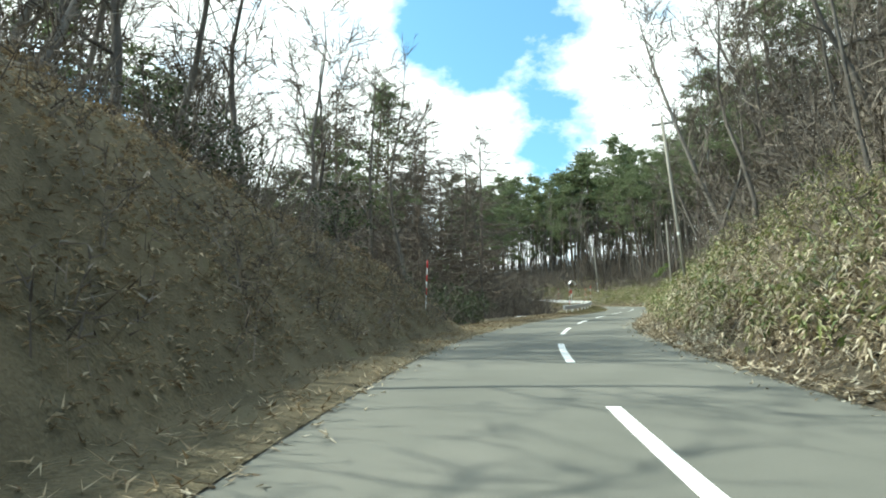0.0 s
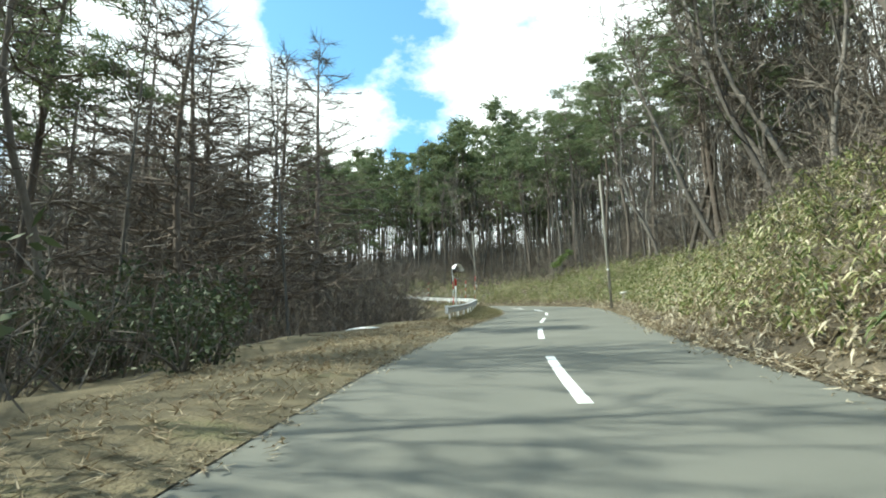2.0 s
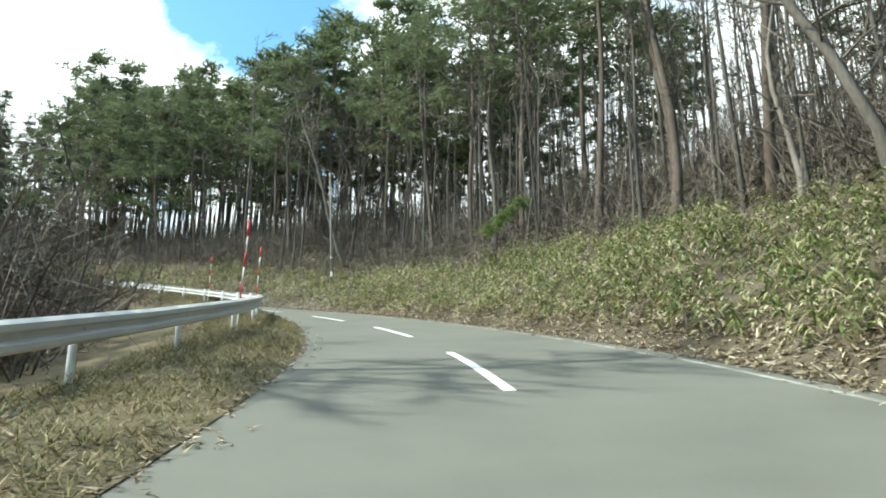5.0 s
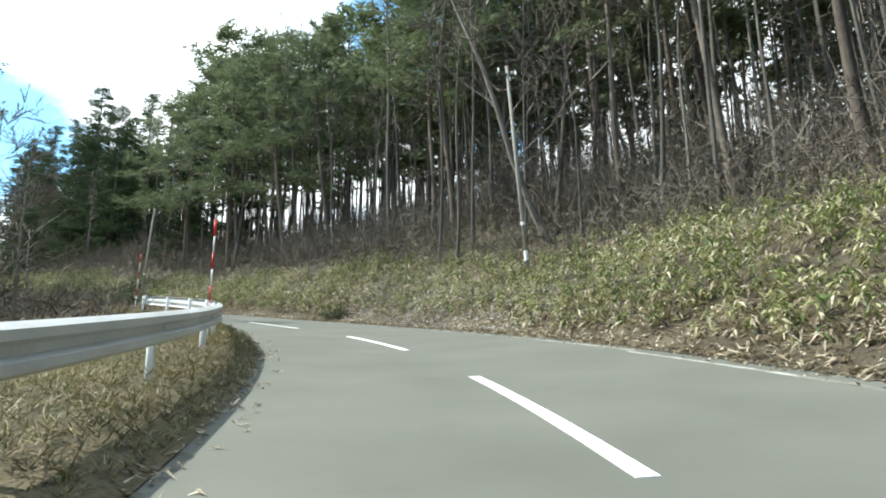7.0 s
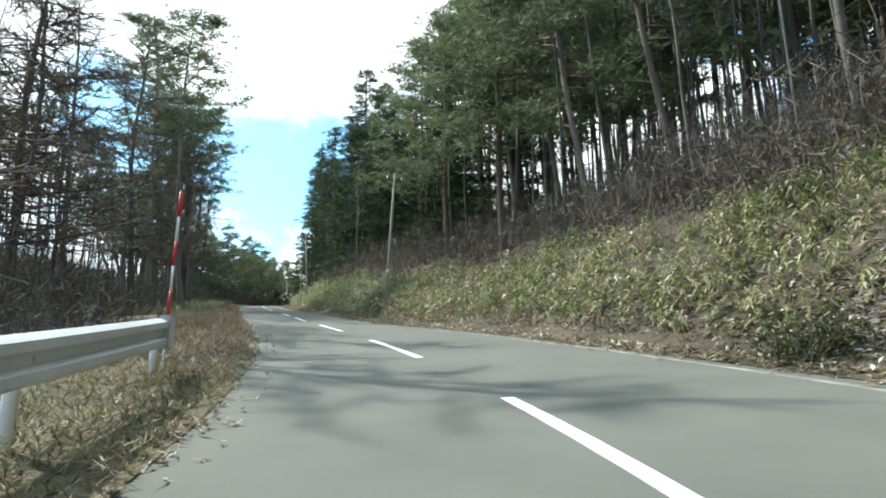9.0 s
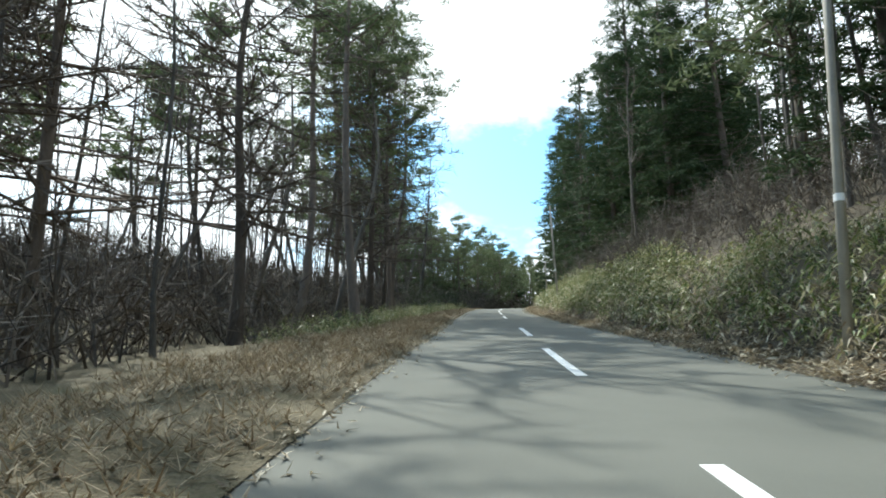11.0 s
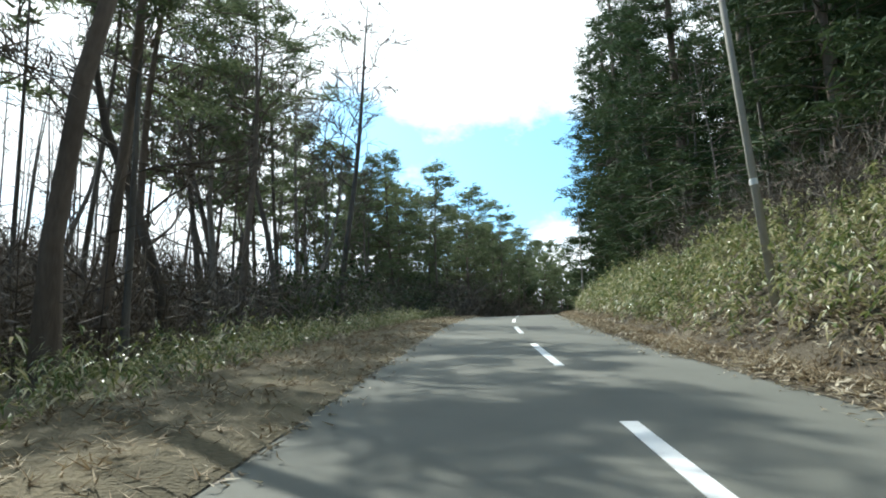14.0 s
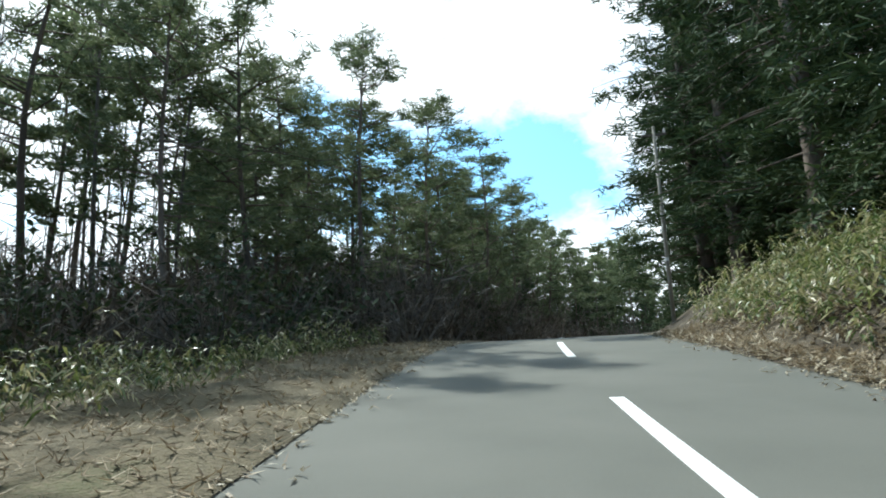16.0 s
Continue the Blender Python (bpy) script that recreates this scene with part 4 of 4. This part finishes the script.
brush(116, 200, 3.6, 12, 1600, 2.6, 53, BR, 0.75)
brush(122, 240, 11, 18, 450, 3.6, 63, BR)
brush(-12, 42, -26, -5.5, 1000, 4.0, 54, BR)
brush(42, 62, -26, -7.5, 420, 3.4, 64, BR)
brush(62, 75, -26, -8, 150, 3.4, 67, BR)
brush(60, 120, -22, -5.5, 600, 3.0, 55, BR)
brush(68, 122, -17, -6.5, 460, 5.6, 65, BR, 1.2)
brush(118, 190, -24, -6.0, 1200, 3.3, 56, BR, 1.4)
brush(172, 240, -19, -5.6, 1500, 3.2, 59, BR, 1.3)
brush(222, 310, -22, -5, 1000, 3.8, 58, BR, 3.0)


# ---------------------------------------------------------------- poles, rail, marker poles
def utility_pole(s, u, h=9.0, lean=0.0, plates=((2.3, 2.42),)):
    p = spot(s, u)
    root = tagged(new("utility_pole"), "weathered grey utility pole standing on the bank", "utility pole", "utility poles")
    root.matrix_basis = Matrix.Translation(p) @ Matrix.Rotation(float(head(s)), 4, "Z") @ Matrix.Rotation(radians(lean), 4, "Y")
    sh = Shape()
    sh.tube([(0, 0, -0.5), (0, 0, h * 0.5), (0, 0, h)], [0.08, 0.072, 0.058], 12)
    part("shaft", sh, "concrete", root, "", True)
    arm = Shape()
    arm.box((0, 0, h - 0.35), (0.46, 0.04, 0.04))
    arm = part("crossarm", arm, "grey_bark", root)
    for x in (-0.38, 0.38):
        ins = Shape()
        ins.tube([(x, 0, h - 0.3), (x, 0, h - 0.22), (x, 0, h - 0.12)], [0.03, 0.05, 0.02], 8)
        part("insulator", ins, "white", arm, "white porcelain insulator")
    for low, high in plates:
        plate, n = Shape(), 9
        arc = [math.pi * (0.75 + 0.9 * k / (n - 1)) for k in range(n)]
        ring = [[(r * math.cos(a), r * math.sin(a), z) for a in arc] for r, z in ((0.08, low), (0.08, high), (0.086, high), (0.086, low))]
        f = [(q * n + k, ((q + 1) % 4) * n + k, ((q + 1) % 4) * n + k + 1, q * n + k + 1) for q in range(4) for k in range(n - 1)]
        plate.add([p for line in ring for p in line], f + [(0, 3 * n, 2 * n, n), (n - 1, 2 * n - 1, 3 * n - 1, 4 * n - 1)])
        part("plate", plate, "white", root)
    return root


for s, u, top, lean in ((28.8, 4.7, 9.2, -4.0), (64.6, 3.8, 8.35, -1.0), (107.7, 7.2, 9.9, -3.5), (141.5, 3.95, 7.75, 4.0), (179.6, 4.12, 8.1, -2.8), (221, 3.9, 8.0, 0.0)):
    utility_pole(s, u, top - float(lie(s, u)), lean, ((0.7, 1.06), (2.0, 2.12)) if 100 < s < 110 else ((2.3, 2.42),))


RAIL = [(50, -4.2), (55, -4.4), (66, -4.9), (74, -4.9), (80, -4.15), (88, -3.65), (100, -3.7), (118, -3.7)]
RAIL_LIFT = [(74, 0.0), (81, 0.1), (91, 0.13), (97, 0.09), (108, 0.06), (113, 0.02), (118, -0.03)]


def guard_rail(s0, s1):
    root = tagged(new("guard_rail"), "white steel guard rail on posts beside the road", "guard rail")
    prof = [(0.0, 0.46), (0.035, 0.475), (0.085, 0.50), (0.085, 0.565), (0.03, 0.60), (0.03, 0.66), (0.085, 0.695), (0.085, 0.76), (0.035, 0.785), (0.0, 0.80)]
    ss = np.arange(s0, s1 + 0.01, 0.5)
    ru = np.convolve(np.pad(np.interp(ss, [r[0] for r in RAIL], [r[1] for r in RAIL]), 5, mode="edge"), np.ones(11) / 11, mode="valid")
    n = len(prof)
    sh = Shape()
    vs = [place(s, u + o - back, h + column(RAIL_LIFT, 1, s)) for back in (0.0, 0.012) for s, u in zip(ss, ru) for o, h in prof]
    k = len(ss) * n
    f = []
    for i in range(len(ss) - 1):
        for j in range(n - 1):
            a = i * n + j
            f += [(a, a + n, a + n + 1, a + 1), (a + k, a + 1 + k, a + n + 1 + k, a + n + k)]
        f += [(i * n, i * n + k, (i + 1) * n + k, (i + 1) * n), (i * n + n - 1, (i + 1) * n + n - 1, (i + 1) * n + n - 1 + k, i * n + n - 1 + k)]
    sh.add(vs, f)
    part("beam", sh, "steel", root, "dusty grey-white corrugated beam")
    for q in (0, len(ss) - 1):
        cap = Shape()
        c = place(ss[q], ru[q] + 0.04, 0.63 + column(RAIL_LIFT, 1, ss[q]))
        cap.box(c, (0.06, 0.16, 0.18), float(head(ss[q])))
        part("end_cap", cap, "steel", root)
    for s in np.arange(s1 - 0.1, s0, -3.8):
        u = float(np.interp(s, ss, ru))
        x, y, z = place(s, u - 0.075, column(RAIL_LIFT, 1, s))
        low = float(lie(s, u - 0.075)) - 0.55
        post = Shape()
        post.tube([(x, y, z + low), (x, y, z + 0.77), (x, y, z + 0.79)], [0.048, 0.048, 0.025], 12)
        post = part("post", post, "white", root, "", True)
        x, y, z = place(s, u + 0.035, 0.63 + column(RAIL_LIFT, 1, s))
        bolt = Shape()
        bolt.box((x, y, z), (0.014, 0.02, 0.02), float(head(s)))
        part("bolt", bolt, "steel", post)
    return root


guard_rail(55, 117.6)


def snow_pole(s, u, h=2.95, lean=1.5):
    root = tagged(new("snow_pole"), "slim roadside snow pole banded in red and white", "snow pole", "snow poles along the road")
    root.matrix_basis = Matrix.Translation(spot(s, u)) @ Matrix.Rotation(float(head(s)), 4, "Z") @ Matrix.Rotation(radians(lean), 4, "Y")
    base = Shape()
    low = min(0.7, h * 0.3)
    base.tube([(0, 0, -0.3), (0, 0, low)], [0.016, 0.016], 10)
    part("shaft", base, "white", root, "", True)
    step = (h - low) / 5
    for i in range(5):
        sh = Shape()
        wide = 0.026 if i == 4 else 0.018
        sh.tube([(0, 0, low + i * step), (0, 0, low + (i + 1) * step)], [wide, wide], 10)
        part("band", sh, "white" if i % 2 else "red", root, "", True)
    tip = Shape()
    tip.tube([(0, 0, h), (0, 0, h + 0.03)], [0.026, 0.01], 10)
    part("tip", tip, "red", root)
    return root


for s, u, h, lean in ((21.5, -4.5, 1.65, 1), (59.7, -4.85, 2.8, 0), (80.4, -4.3, 2.6, 3), (88.2, -3.8, 2.4, 2), (101.2, -3.87, 2.35, 1), (118.5, -3.85, 2.4, 2)):
    snow_pole(s, u, h, lean)


def curve_mirror(s, u):
    root = tagged(new("curve_mirror"), "round grey-rimmed traffic mirror on a red and white post", "traffic mirror")
    root.matrix_basis = Matrix.Translation(spot(s, u)) @ Matrix.Rotation(float(head(s)) + radians(62), 4, "Z")
    post = Shape()
    post.tube([(0, 0, -0.4), (0, 0, 2.75)], [0.038, 0.038], 12)
    part("post", post, "white", root, "", True)
    sleeve = Shape()
    sleeve.tube([(0, 0, 1.75), (0, 0, 2.7)], [0.05, 0.05], 12)
    part("sleeve", sleeve, "red", root, "red reflective sleeve", True)
    dish, rim, hood = Shape(), Shape(), Shape()
    n, c = 28, np.array((0, -0.09, 2.5))
    ring = [(c[0] + 0.38 * math.cos(2 * math.pi * k / n), c[1], c[2] + 0.38 * math.sin(2 * math.pi * k / n)) for k in range(n)]
    mid = [(c[0] + 0.22 * math.cos(2 * math.pi * k / n), c[1] - 0.06, c[2] + 0.22 * math.sin(2 * math.pi * k / n)) for k in range(n)]
    back = [(p[0], p[1] + 0.05, p[2]) for p in ring]
    dish.add(ring + mid + [(c[0], c[1] - 0.08, c[2])], [(k, (k + 1) % n, n + (k + 1) % n, n + k) for k in range(n)] + [(n + k, n + (k + 1) % n, 2 * n) for k in range(n)])
    face = part("mirror_face", dish, "mirror", root, "", True)
    rim.add(ring + back + [(p[0] * 1.06, p[1] + 0.02, c[2] + (p[2] - c[2]) * 1.06) for p in ring] + [(c[0], c[1] + 0.06, c[2])],
            [(k, (k + 1) % n, 2 * n + (k + 1) % n, 2 * n + k) for k in range(n)] + [(2 * n + k, 2 * n + (k + 1) % n, n + (k + 1) % n, n + k) for k in range(n)]
            + [(n + (k + 1) % n, n + k, 3 * n) for k in range(n)])
    part("rim", rim, "steel", face, "", True)
    arc = [(0.42 * math.cos(a), 0.42 * math.sin(a)) for a in np.linspace(0.25, math.pi - 0.25, 14)]
    hood.add([(x, c[1] + 0.03, c[2] + z) for x, z in arc] + [(x, c[1] - 0.2, c[2] + z) for x, z in arc], [(k, k + 1, k + 15, k + 14) for k in range(13)])
    part("visor", hood, "white", face, "white curved visor", True)
    arm = Shape()
    arm.box((0, -0.03, 2.5), (0.03, 0.04, 0.06))
    part("bracket", arm, "steel", root)
    return root


curve_mirror(60.0, -4.75)


def marker_box(s, u):
    root = tagged(new("concrete_box"), "small grey concrete box with white lid by the pole", "box")
    root.matrix_basis = Matrix.Translation(spot(s, u)) @ Matrix.Rotation(float(head(s)), 4, "Z")
    body, lid = Shape(), Shape()
    body.box((0, 0, 0.15), (0.24, 0.2, 0.3))
    lid.tube([(0, 0, 0.45), (0, 0, 0.47), (0, 0, 0.52), (0, 0, 0.53)], [0.36, 0.38, 0.38, 0.35], 4)
    part("body", body, "concrete", root)
    part("lid", lid, "white", root)
    return root


marker_box(63.8, 4.6)
